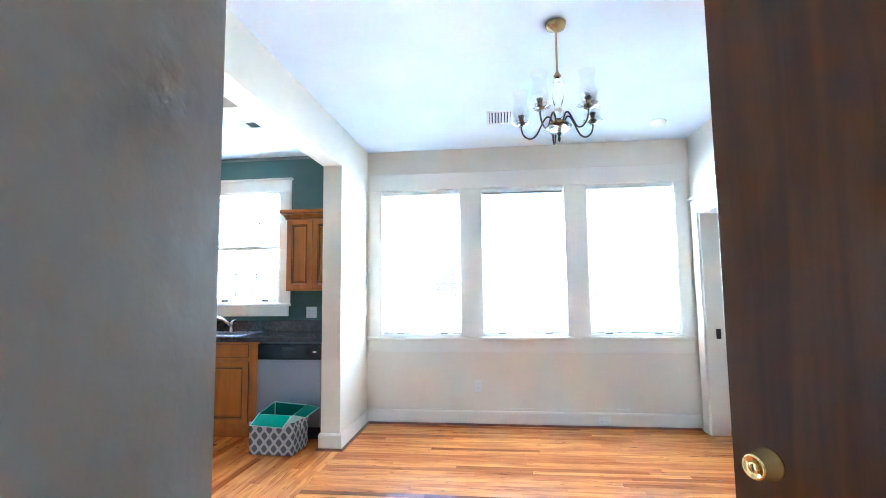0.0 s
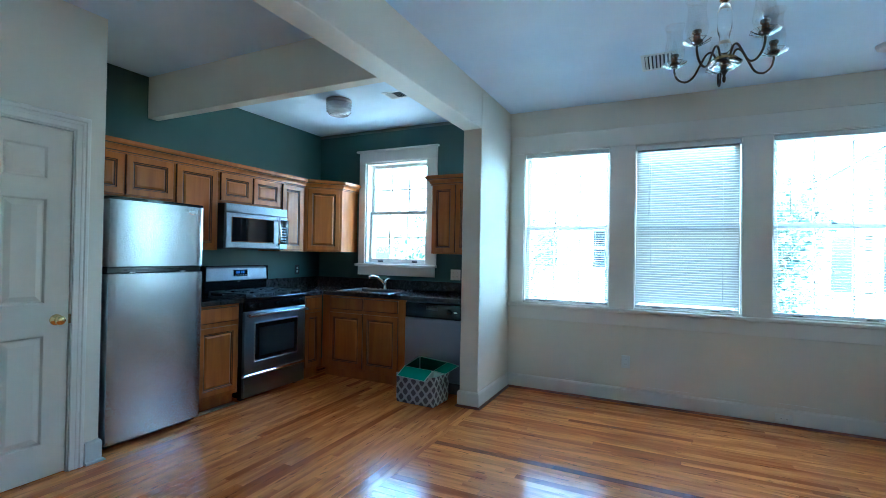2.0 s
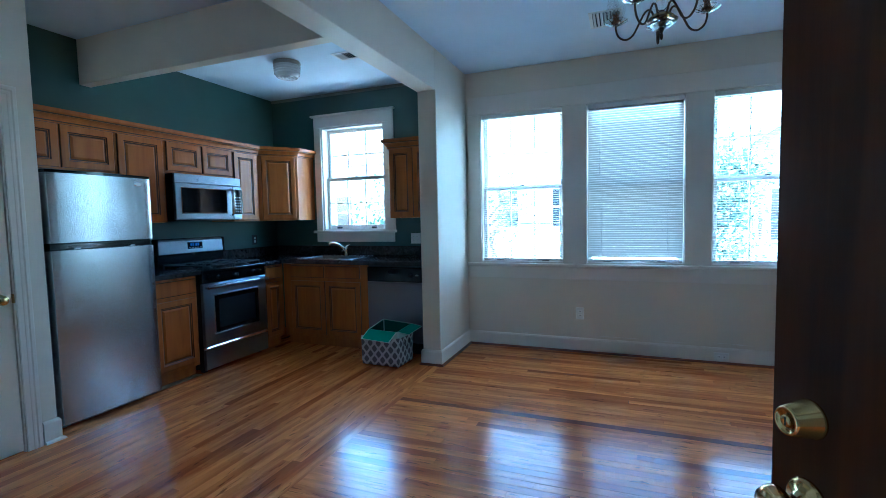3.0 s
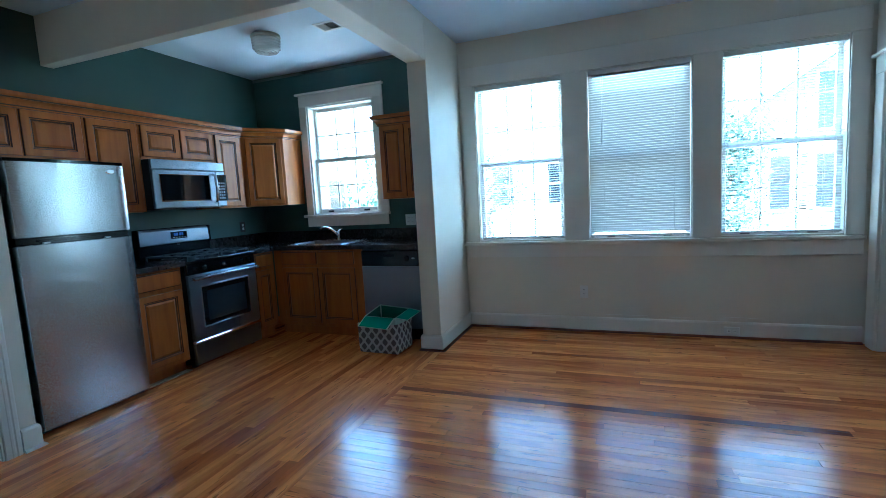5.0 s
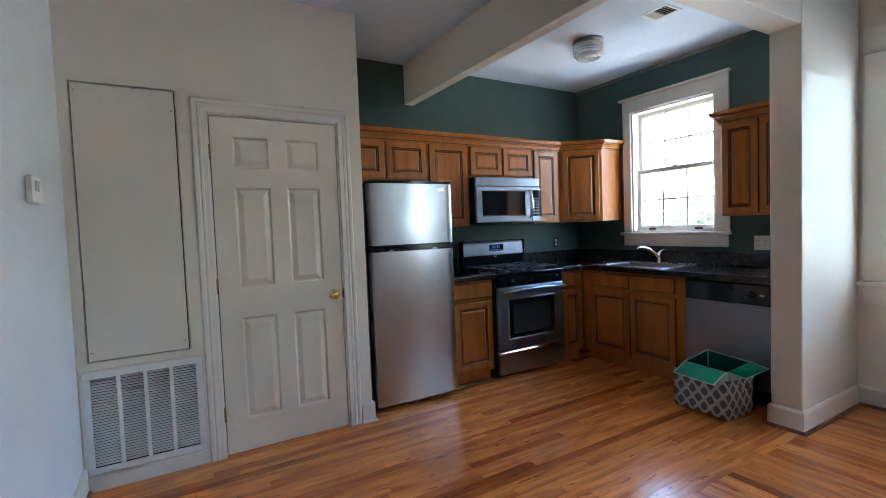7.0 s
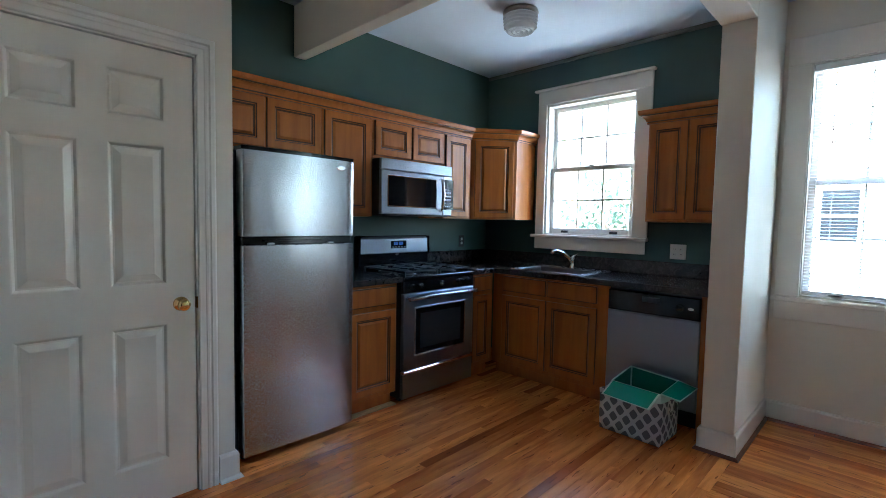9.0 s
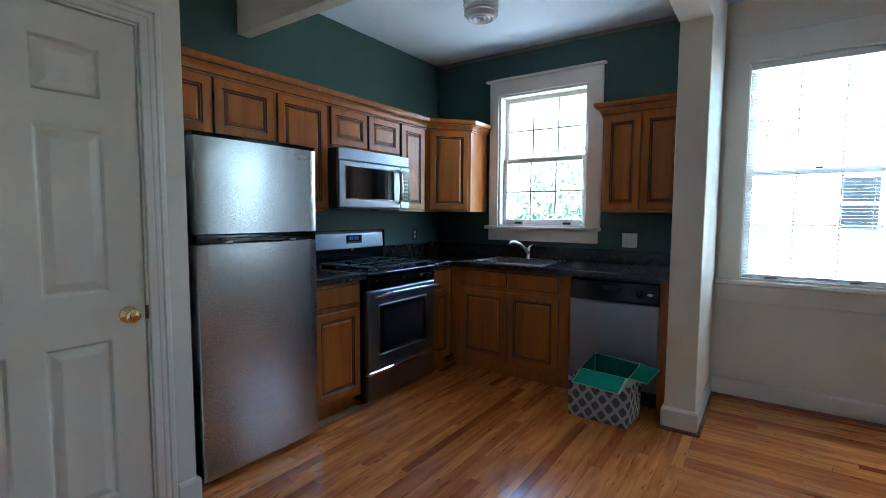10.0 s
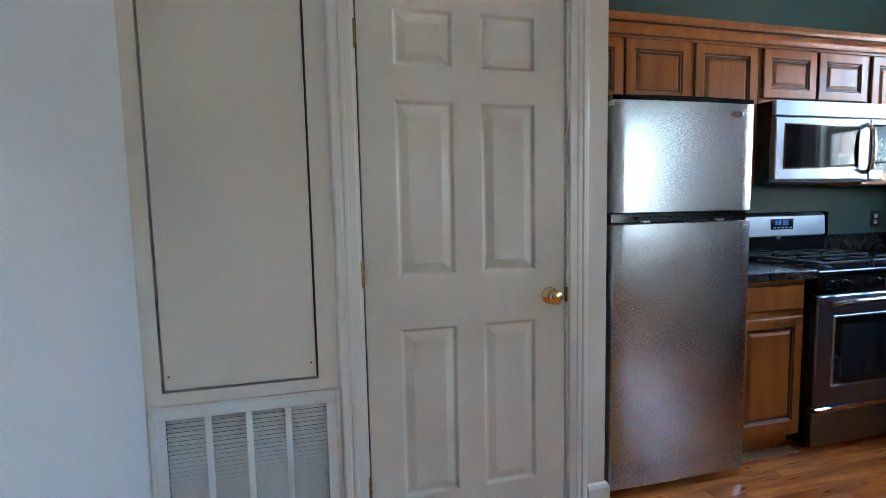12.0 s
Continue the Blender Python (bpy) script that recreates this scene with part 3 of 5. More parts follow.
for z in (0.26, 1.037, 1.83):
    bm = bmesh.new()
    m = Matrix.Translation((XC + 0.004, -3.022, z - 0.045))
    lathe(bm, m, [(0.0058, 0), (0.0058, 0.028), (0.005, 0.029), (0.0058, 0.030), (0.0058, 0.06), (0.005, 0.061), (0.0058, 0.062), (0.0058, 0.09)], 12)
    part("hinge", bm, OLD_BRASS, door_1, "worn brass hinge")

# access panel over the return grille
pan = thing("access_panel", (XC, -3.42, 0.69), "flush white painted access panel above the return grille", "access panel")
bm = bmesh.new()
box(bm, LEFT, -3.655, -3.19, 0.695, 2.16, XC - 0.02, XC - 0.002, bevel=0.002)
part("panel", bm, WHITE, pan)
for y, z in ((-3.64, 0.74), (-3.205, 0.745), (-3.64, 2.12), (-3.205, 2.05)):
    bm = bmesh.new()
    lathe(bm, LEFT @ Matrix.Translation((y, z, XC - 0.002)), [(0.0035, 0), (0.003, 0.001), (0.001, 0.0015)], 10)
    part("screw", bm, DARKPL, pan, "small screw")
# sheets added close behind the openings, dark in place of shade
setting("duct_back", boxes(WORLD, [(XC - 0.115, XC - 0.10, -3.70, -3.12, 0.08, 0.645), (XC - 0.04, XC - 0.025, -3.66, -3.185, 0.69, 2.165)]), DARK_BACKING, "dark sheets added for the shade behind the grille and panel")
gr = thing("return_air_grille", (XC, -3.41, 0.08), "white louvred return air grille low on the closet wall", "air grille")
g0, g1, gz0, gz1 = -3.692, -3.128, 0.088, 0.637
bm = boxes(LEFT, [(g0, g1, gz1 - 0.035, gz1, XC, XC + 0.008), (g0, g1, gz0, gz0 + 0.035, XC, XC + 0.008), (g0, g0 + 0.035, gz0 + 0.035, gz1 - 0.035, XC, XC + 0.008),
                  (g1 - 0.035, g1, gz0 + 0.035, gz1 - 0.035, XC, XC + 0.008)], 0.002)
part("frame", bm, PLASTIC, gr)
for c in (1, 2, 3):
    y = g0 + 0.035 + (g1 - g0 - 0.07) * c / 4
    part("mullion", boxes(LEFT, [(y - 0.01, y + 0.01, gz0 + 0.035, gz1 - 0.035, XC - 0.004, XC + 0.006)], 0.001), PLASTIC, gr)
me = None
z = gz0 + 0.045
while z < gz1 - 0.038:
    if me is None:
        bm = bmesh.new()
        hw = (g1 - g0) / 2 - 0.034
        box(bm, Matrix.Rotation(radians(30), 4, "Y"), -0.007, 0.007, -hw, hw, -0.0008, 0.0008)
        me = mesh_of("louvre", bm, PLASTIC, (0, 0, 0))
    lv = new("louvre", me)
    lv.parent = gr
    lv.location = (-0.006, (g0 + g1) / 2 + 3.41, z - 0.08)
    z += 0.0148
board("grille_moulding", LEFT, [(g0 - 0.012, g1 + 0.012, gz1, gz1 + 0.012, XC, XC + 0.012), (g1, g1 + 0.012, gz0, gz1, XC, XC + 0.012), (g0 - 0.012, g0, gz0, gz1, XC, XC + 0.012)], "thin white moulding round the return grille", 0.002)

th = thing("thermostat", (-1.06, YB, 1.55), "small white wall thermostat", "thermostat")
SOUTH = Matrix(((-1, 0, 0, 0), (0, 0, 1, 0), (0, 1, 0, 0), (0, 0, 0, 1)))    # u = -x, w = +y
part("body", boxes(SOUTH, [(0.99, 1.13, 1.487, 1.592, YB, YB + 0.028)], 0.006), PLASTIC, th)
part("screen", boxes(SOUTH, [(1.01, 1.07, 1.535, 1.575, YB + 0.0275, YB + 0.0295)]), shader("screen_grey", (0.25, 0.27, 0.24), 0.2)[0], th, "grey screen")

# ---- front door, standing open ----
OPEN = 62
hinge_x, hinge_y, DW = 2.225, -3.772, 0.90
# u runs from the hinge to the free edge, w points to the outside face
fd = Matrix.Translation((hinge_x, hinge_y, 0)) @ Matrix.Rotation(radians(180 - OPEN), 4, "Z") @ Matrix(((1, 0, 0, 0), (0, 0, 1, 0), (0, 1, 0, 0), (0, 0, 0, 1)))
door_2 = thing("door_2", (hinge_x, hinge_y, 0.01), "open dark brown stained front door with brass lock and knob", "door", kind="structure")
bm = bmesh.new()
box(bm, fd, 0.0, DW, 0.01, 2.045, -0.0, 0.044, bevel=0.002)
part("slab", bm, FRONT_DOOR, door_2)
knob(fd, DW - 0.065, 0.92, 0.044, door_2, BRASS, "worn brass outside knob", 0.065)
bm = bmesh.new()
m = fd @ Matrix.Translation((DW - 0.065, 0.92, 0)) @ Matrix.Rotation(radians(180), 4, "X")
lathe(bm, m, [(0.0325, 0), (0.0325, 0.004), (0.028, 0.008), (0.014, 0.012), (0.011, 0.03), (0.0265, 0.044), (0.0275, 0.051), (0.022, 0.062), (0.002, 0.064)], 24)
part("door_knob", bm, BRASS, door_2, "worn brass inside knob")
bm = bmesh.new()
lathe(bm, fd @ Matrix.Translation((DW - 0.065, 1.040, 0.044)), [(0.0275, 0), (0.0278, 0.003), (0.0262, 0.005), (0.0205, 0.036), (0.0190, 0.0385), (0.0165, 0.0388), (0.0160, 0.0375), (0.001, 0.0375)], 32)
dead = part("deadbolt", bm, BRASS, door_2, "keyed brass deadbolt")
bm = bmesh.new()
lathe(bm, fd @ Matrix.Translation((DW - 0.065, 1.040, 0.0815)), [(0.0085, 0), (0.0082, 0.0012), (0.001, 0.0014)], 20)
box(bm, fd, DW - 0.0662, DW - 0.0638, 1.034, 1.046, 0.0828, 0.0834, mi=1)
part("cylinder", bm, [BRASS, DARKPL], dead, "brass key cylinder")
for z in (0.92, 1.040):
    part("latch_plate", boxes(fd, [(DW - 0.001, DW + 0.0015, z - 0.028, z + 0.028, 0.010, 0.034)]), OLD_BRASS, door_2, "brass latch plate")
for z in (0.25, 1.03, 1.82):
    bm = bmesh.new()
    lathe(bm, Matrix.Translation((hinge_x + 0.004, hinge_y + 0.006, z - 0.05)), [(0.0065, 0), (0.0065, 0.1)], 12)
    part("hinge", bm, OLD_BRASS, door_2, "brass hinge")

# ---- kitchen cabinets ----
WOODS = [MAPLE, GLAZE_SHADE]


def cabinet_door(f, u0, u1, v0, v1, w, parent, name="door"):
    bm = bmesh.new()
    s = min(0.047, (u1 - u0) * 0.22, (v1 - v0) * 0.24)
    # first step, the door's side, is dark for the shade between doors
    rings(bm, f, u0, u1, v0, v1, [(0, w), (0, w + 0.016), (0.004, w + 0.019), (s, w + 0.019), (s + 0.006, w + 0.0125), (s + 0.010, w + 0.012),
                                  (s + 0.014, w + 0.008), (s + 0.020, w + 0.008), (s + 0.034, w + 0.016), (s + 0.037, w + 0.016)], [1, 0, 0, 1, 0, 1, 1, 0, 0])
    return part(name, bm, WOODS, parent)


def drawer_front(f, u0, u1, v0, v1, w, parent):
    bm = bmesh.new()
    rings(bm, f, u0, u1, v0, v1, [(0, w), (0, w + 0.012), (0.006, w + 0.0185), (0.012, w + 0.019)], [0, 1, 0])
    return part("drawer_front", bm, WOODS, parent)


def upper(f, u0, u1, v0, v1, depth, wall, doors, label):
    c = thing("wall_cabinet", f @ Vector(((u0 + u1) / 2, v0, wall)), label, "cabinet", "kitchen wall cabinets")
    bm = boxes(f, [(u0, u1, v0, v1, wall, wall + depth)], 0.0015)
    part("body", bm, MAPLE, c)
    part("underside", boxes(f, [(u0 + 0.015, u1 - 0.015, v0 - 0.003, v0 + 0.004, wall + 0.01, wall + depth - 0.02)]), MAPLE_IN, c, "pale unfinished underside")
    for d in doors:
        cabinet_door(f, *d, wall + depth, c)
    return c


UD = 0.312
ut = 2.10
upper(LEFT, -2.083, -1.327, 1.735, ut, UD, XK, [(-2.043, -1.725, 1.75, 2.052), (-1.708, -1.339, 1.75, 2.052)], "maple wall cabinet with two raised panel doors above the refrigerator")
upper(LEFT, -1.325, -0.902, 1.345, ut, UD, XK, [(-1.308, -0.928, 1.36, 2.052)], "tall maple wall cabinet between refrigerator and microwave")
upper(LEFT, -0.90, -0.152, 1.775, ut, UD, XK, [(-0.886, -0.535, 1.80, 2.052), (-0.517, -0.168, 1.80, 2.052)], "short maple wall cabinet above the microwave")
upper(LEFT, -0.150, 0.205, 1.345, ut, UD, XK, [(-0.135, 0.165, 1.36, 2.052)], "tall narrow maple wall cabinet beside the microwave")
upper(FAR, -0.745, STUB[0] - 0.004, 1.345, ut, UD, -YF, [(-0.732, -0.475, 1.36, 2.052), (-0.463, STUB[0] - 0.016, 1.36, 2.052)], "maple wall cabinet with two doors beside the sink window")

# diagonal corner cabinet
p0, p1 = Vector((XK + UD, 0.207, 0)), Vector((-1.93, YF - UD + 0.02, 0))
cc = thing("corner_wall_cabinet", (XK + 0.3, 0.6, 1.345), "maple diagonal corner wall cabinet with one raised panel door", "cabinet", "kitchen wall cabinets")
bm = bmesh.new()
plan = [(XK, 0.207), (p0.x, p0.y), (p1.x, p1.y), (p1.x, YF), (XK, YF)]
lo = [bm.verts.new((x, y, 1.345)) for x, y in plan]
hi = [bm.verts.new((x, y, ut)) for x, y in plan]
bm.faces.new(lo[::-1])
bm.faces.new(hi)
for k in range(5):
    bm.faces.new((lo[k], lo[(k + 1) % 5], hi[(k + 1) % 5], hi[k]))
part("body", bm, MAPLE, cc)
way = (p1 - p0).normalized()
out = Vector((way.y, -way.x, 0))
DIAG = Matrix(((way.x, 0, out.x, p0.x), (way.y, 0, out.y, p0.y), (0, 1, 0, 0), (0, 0, 0, 1)))
cabinet_door(DIAG, 0.035, (p1 - p0).length - 0.03, 1.36, 2.052, 0, cc)
part("underside", boxes(WORLD, [(XK + 0.02, p0.x - 0.02, 0.25, YF - 0.02, 1.342, 1.346)]), MAPLE_IN, cc, "pale unfinished underside")

# crown moulding over each run
CROWN = [(0, 2.056), (0.013, 2.056), (0.013, 2.066), (0.008, 2.067), (0.008, 2.071), (0.017, 2.073), (0.019, 2.082), (0.026, 2.094), (0.038, 2.105), (0.050, 2.110), (0.046, 2.112), (0.046, 2.116), (0.055, 2.118), (0.060, 2.126), (0.062, 2.132), (0.062, 2.152), (0, 2.152)]
cr = thing("crown_moulding", (XK + UD, -0.9, 2.06), "maple crown moulding with dark glazed lines along the wall cabinets", "moulding", "crown mouldings of the cabinets")
bm = bmesh.new()
sweep(bm, WORLD, [(XK + UD, -2.083), (p0.x, p0.y), (p1.x, p1.y), (p1.x, YF)], CROWN)
for fa in bm.faces:
    zs = [v.co.z for v in fa.verts]
    if max(zs) - min(zs) < 0.0045 and max(zs) < 2.15 and len(fa.verts) == 4:
        fa.material_index = 1
part("profile", bm, WOODS, cr)
part("cabinet_top", boxes(WORLD, [(XK, XK + UD - 0.004, -2.083, 0.2, ut, ut + 0.012)]), MAPLE_IN, cr, "dusty cabinet top boards")
cr2 = thing("crown_moulding", (-0.45, YF - UD, 2.06), "maple crown moulding on the cabinet beside the sink window", "moulding", "crown mouldings of the cabinets")
bm = bmesh.new()
sweep(bm, WORLD, [(-0.745, YF), (-0.745, YF - UD), (STUB[0] - 0.004, YF - UD)], CROWN)
for fa in bm.faces:
    zs = [v.co.z for v in fa.verts]
    if max(zs) - min(zs) < 0.0045 and max(zs) < 2.15 and len(fa.verts) == 4:
        fa.material_index = 1
part("profile", bm, WOODS, cr2)

# base cabinets
BD = 0.60
BT = 0.885


def base(f, u0, u1, wall, depth, doors, drawers, label):
    c = thing("base_cabinet", f @ Vector(((u0 + u1) / 2, 0, wall)), label, "cabinet", "kitchen base cabinets")
    part("body", boxes(f, [(u0, u1, 0.10, BT, wall, wall + depth)], 0.0015), MAPLE, c)
    part("toe_kick", boxes(f, [(u0, u1, 0, 0.10, wall, wall + depth - 0.06)]), MAPLE, c, "recessed toe kick")
    for d in doors:
        cabinet_door(f, *d, wall + depth, c)
    for d in drawers:
        drawer_front(f, *d, wall + depth, c)
    return c


FW = XK + BD      # face of the west run
base(LEFT, -1.318, -0.895, XK, BD, [(-1.295, -0.915, 0.135, 0.70)], [(-1.295, -0.915, 0.735, 0.862)], "maple base cabinet with a drawer between refrigerator and range")
base(LEFT, -0.092, 0.195, XK, BD, [(-0.075, 0.15, 0.135, 0.70)], [(-0.075, 0.15, 0.735, 0.862)], "narrow maple base cabinet beside the range")
DF = 0.615        # depth of the north run
base(FAR, FW + 0.002, -0.862, -YF, DF, [(-1.80, -1.375, 0.135, 0.70), (-1.362, -0.945, 0.135, 0.70)], [(-1.80, -1.375, 0.735, 0.862), (-1.362, -0.945, 0.735, 0.862)],
     "maple sink base cabinet with two doors and false drawer fronts")
fill = thing("end_panel", (-0.22, 0.5, 0), "maple filler panel between dishwasher and wall", "panel")
part("panel", boxes(FAR, [(-0.255, STUB[0] - 0.002, 0.0, BT, -YF, -YF + DF + 0.004)], 0.002), MAPLE, fill)

# worktop: L-shaped with a sink cut-out, and the short piece by the refrigerator
CT, CB = 0.925, 0.885
CX, CY = -1.872, 0.165
SK = (-1.735, -1.115, 0.265, 0.735)
wt = thing("worktop", (-1.3, 0.5, CB), "dark mottled laminate worktop with a raised backsplash", "worktop", "worktops")
bm = bmesh.new()
for r in ((XK, CX, -0.098, CY), (XK, SK[0], CY, YF), (SK[1], STUB[0] - 0.003, CY, YF), (SK[0], SK[1], CY, SK[2]), (SK[0], SK[1], SK[3], YF)):
    box(bm, WORLD, *r, CB, CT)
part("top", bm, COUNTER, wt)
bm = bmesh.new()
box(bm, WORLD, CX - 0.001, CX + 0.006, -0.098, CY + 0.001, CB - 0.002, CT + 0.0015, bevel=0.003)
box(bm, WORLD, CX + 0.006, STUB[0] - 0.003, CY - 0.006, CY + 0.001, CB - 0.002, CT + 0.0015, bevel=0.003)
part("front_edge", bm, COUNTER, wt)
part("backsplash", boxes(WORLD, [(XK, XK + 0.02, -0.098, YF, CT, 1.035), (XK + 0.02, STUB[0] - 0.003, YF - 0.02, YF, CT, 1.035)], 0.003), COUNTER, wt)
wt2 = thing("worktop", (-2.1, -1.1, CB), "short dark mottled laminate worktop beside the refrigerator", "worktop", "worktops")
part("top", boxes(WORLD, [(XK, CX + 0.006, -1.312, -0.872, CB, CT)], 0.004), COUNTER, wt2)
part("backsplash", boxes(WORLD, [(XK, XK + 0.02, -1.312, -0.872, CT, 1.035)], 0.003), COUNTER, wt2)

# sink
sk = thing("sink", ((SK[0] + SK[1]) / 2, 0.5, 0.78), "stainless drop-in kitchen sink in the worktop", "sink")
bm = bmesh.new()
UPW = Matrix.Identity(4)
rings(bm, UPW, SK[0] - 0.02, SK[1] + 0.02, SK[2] - 0.02, SK[3] + 0.02, [(0, CT + 0.001), (0.004, CT + 0.006), (0.014, CT + 0.006)], back=False)
bm.faces.remove([fa for fa in bm.faces if len(fa.verts) == 4 and abs(fa.calc_area() - (SK[1] - SK[0] + 0.012) * (SK[3] - SK[2] + 0.012)) < 0.002][0])
x0, x1, y0, y1 = SK[0] - 0.006, SK[1] + 0.006, SK[2] - 0.006, SK[3] + 0.006
bx0, bx1, by0, by1 = SK[0] + 0.02, SK[1] - 0.02, SK[2] + 0.02, SK[3] - 0.085
for r in ((x0, bx0, y0, y1), (bx1, x1, y0, y1), (bx0, bx1, y0, by0), (bx0, bx1, by1, y1)):
    q = [bm.verts.new((x, y, CT + 0.006)) for x, y in ((r[0], r[2]), (r[1], r[2]), (r[1], r[3]), (r[0], r[3]))]
    bm.faces.new(q)
part("rim", bm, STEEL, sk)
bm = bmesh.new()
rings(bm, UPW, bx0, bx1, by0, by1, [(0, CT + 0.006), (0.006, CT - 0.002), (0.012, CT - 0.13), (0.03, CT - 0.155), (0.06, CT - 0.16)], back=False)
# bowl steel darkened in colour to give the dim reflections inside
part("bowl", bm, shader("bowl_steel_darkened", (0.20, 0.20, 0.21), 0.35, metal=1.0)[0], sk)
bm = bmesh.new()
lathe(bm, Matrix.Translation(((bx0 + bx1) / 2, (by0 + by1) / 2, CT - 0.16)), [(0.042, 0), (0.042, 0.003), (0.034, 0.004), (0.03, 0.001)], 20)
part("drain", bm, CHROME, sk)
fc = thing("kitchen_faucet", (-1.43, 0.69, CT), "single lever chrome kitchen faucet behind the sink", "faucet")
fx, fy = -1.42, 0.69
bm = bmesh.new()
lathe(bm, Matrix.Translation((fx, fy, CT + 0.006)), [(0.028, 0), (0.028, 0.006), (0.02, 0.012), (0.019, 0.055), (0.021, 0.06), (0.021, 0.085), (0.014, 0.098), (0.003, 0.10)], 20)
part("base", bm, CHROME, fc)
bm = bmesh.new()
tube(bm, [(fx, fy, CT + 0.05), (fx - 0.018, fy - 0.035, CT + 0.100), (fx - 0.045, fy - 0.085, CT + 0.140), (fx - 0.072, fy - 0.135, CT + 0.158), (fx - 0.092, fy - 0.170, CT + 0.154), (fx - 0.100, fy - 0.185, CT + 0.136)],
     [0.015, 0.0145, 0.013, 0.0125, 0.0135, 0.0140], 12)
part("spout", bm, CHROME, fc)
bm = bmesh.new()
tube(bm, [(fx, fy, CT + 0.095), (fx + 0.003, fy + 0.012, CT + 0.108), (fx + 0.010, fy + 0.035, CT + 0.120), (fx + 0.018, fy + 0.06, CT + 0.128)], [0.014, 0.011, 0.008, 0.006], 10)
part("lever", bm, CHROME, fc)

strip = thing("floor_strip", (-1.94, -1.1, 0), "pale bare wood strip in front of the toe kick", "wood strip")
part("strip", boxes(WORLD, [(-1.968, -1.905, -1.30, -0.885, 0.0005, 0.009)], 0.003), MAPLE_IN, strip)

# ---- range ----
R0, R1, RX = -0.863, -0.105, -1.868
rg = thing("gas_range", (-2.15, -0.48, 0), "stainless and black gas range with oven and backguard", "stove")
part("body", boxes(WORLD, [(XK + 0.03, RX - 0.035, R0, R1, 0.03, 0.895)], 0.002), BLACK_SIDE, rg)
for x in (-2.40, -1.98):
    for y in (R0 + 0.05, R1 - 0.05):
        part("foot", boxes(WORLD, [(x, x + 0.04, y - 0.02, y + 0.02, 0, 0.03)]), DARKPL, rg)
part("cooktop", boxes(WORLD, [(XK + 0.03, RX + 0.004, R0 - 0.003, R1 + 0.003, 0.895, 0.918)], 0.005), BLACK, rg)
bm = bmesh.new()
box(bm, LEFT, R0, R1, 0.80, 0.893, RX - 0.034, RX - 0.004, bevel=0.006)
cp = part("control_panel", bm, BLACK, rg)
for k in (0.10, 0.22, 0.5, 0.78, 0.90):
    y = R0 + (R1 - R0) * k
    bm = bmesh.new()
    lathe(bm, LEFT @ Matrix.Translation((y, 0.847, RX - 0.004)), [(0.023, 0), (0.023, 0.006), (0.018, 0.010), (0.0165, 0.026), (0.014, 0.029)], 20)
    box(bm, LEFT, y - 0.0035, y + 0.0035, 0.831, 0.863, RX + 0.02, RX + 0.032, bevel=0.001)
    part("knob", bm, BLACK, cp, "black burner knob")
od = part("oven_door", rings(bmesh.new(), LEFT, R0 + 0.002, R1 - 0.002, 0.243, 0.795, [(0, RX - 0.034), (0, RX - 0.006), (0.006, RX)], []), STEEL_H, rg, "stainless oven door")
bm = bmesh.new()
rings(bm, LEFT, R0 + 0.105, R1 - 0.105, 0.335, 0.695, [(0, RX + 0.0), (0.003, RX + 0.004), (0.010, RX + 0.004), (0.013, RX + 0.0015)], [0, 0, 0])
part("window_trim", bm, STEEL, od, "bright rim of the oven window")
part("glass", boxes(LEFT, [(R0 + 0.117, R1 - 0.117, 0.347, 0.683, RX + 0.001, RX + 0.0035)]), DARKGLASS, od, "dark oven window")
part("glass_inner", boxes(LEFT, [(R0 + 0.16, R1 - 0.16, 0.385, 0.645, RX + 0.0036, RX + 0.0042)]), shader("oven_glass_inner", (0.025, 0.028, 0.032), 0.08)[0], od)
bm = bmesh.new()
tube(bm, [(RX + 0.045, R0 + 0.015, 0.765), (RX + 0.05, R0 + 0.2, 0.77), (RX + 0.052, (R0 + R1) / 2, 0.772), (RX + 0.05, R1 - 0.2, 0.77), (RX + 0.045, R1 - 0.015, 0.765)], 0.0145, 12)
for y in (R0 + 0.03, R1 - 0.03):
    tube(bm, [(RX - 0.002, y, 0.765), (RX + 0.045, y, 0.765)], 0.011, 8)
part("handle", bm, STEEL, od, "stainless bar handle")
dr = part("drawer", rings(bmesh.new(), LEFT, R0 + 0.002, R1 - 0.002, 0.035, 0.212, [(0, RX - 0.034), (0, RX - 0.006), (0.005, RX - 0.002)], []), STEEL_H, rg, "stainless storage drawer")
part("drawer_lip", boxes(LEFT, [(R0 + 0.002, R1 - 0.002, 0.2125, 0.238, RX - 0.034, RX + 0.012)], 0.006), CHROME, rg, "bright lip over the drawer")
bg = part("backguard", boxes(WORLD, [(XK + 0.03, -2.415, R0, R1, 0.918, 1.045)], 0.008), BLACK, rg, "black backguard")
bm = bmesh.new()
sweep(bm, WORLD, [(-2.415, R0), (-2.415, R1)], [(-0.06, 1.045), (0.0, 1.045), (0.012, 1.052), (0.004, 1.165), (-0.012, 1.182), (-0.055, 1.182)])
part("backguard_panel", bm, STEEL_H, rg, "stainless control panel of the backguard")
for y0_, y1_ in ((R0 - 0.002, R0 + 0.014), (R1 - 0.022, R1 + 0.002)):
    part("end_cap", boxes(WORLD, [(XK + 0.032, -2.3995, y0_, y1_, 1.035, 1.188)], 0.006), BLACK, rg, "black end cap of the backguard")
part("top_edge", boxes(WORLD, [(XK + 0.032, -2.424, R0 + 0.014, R1 - 0.022, 1.1825, 1.190)], 0.002), BLACK, rg, "black top edge of the backguard")
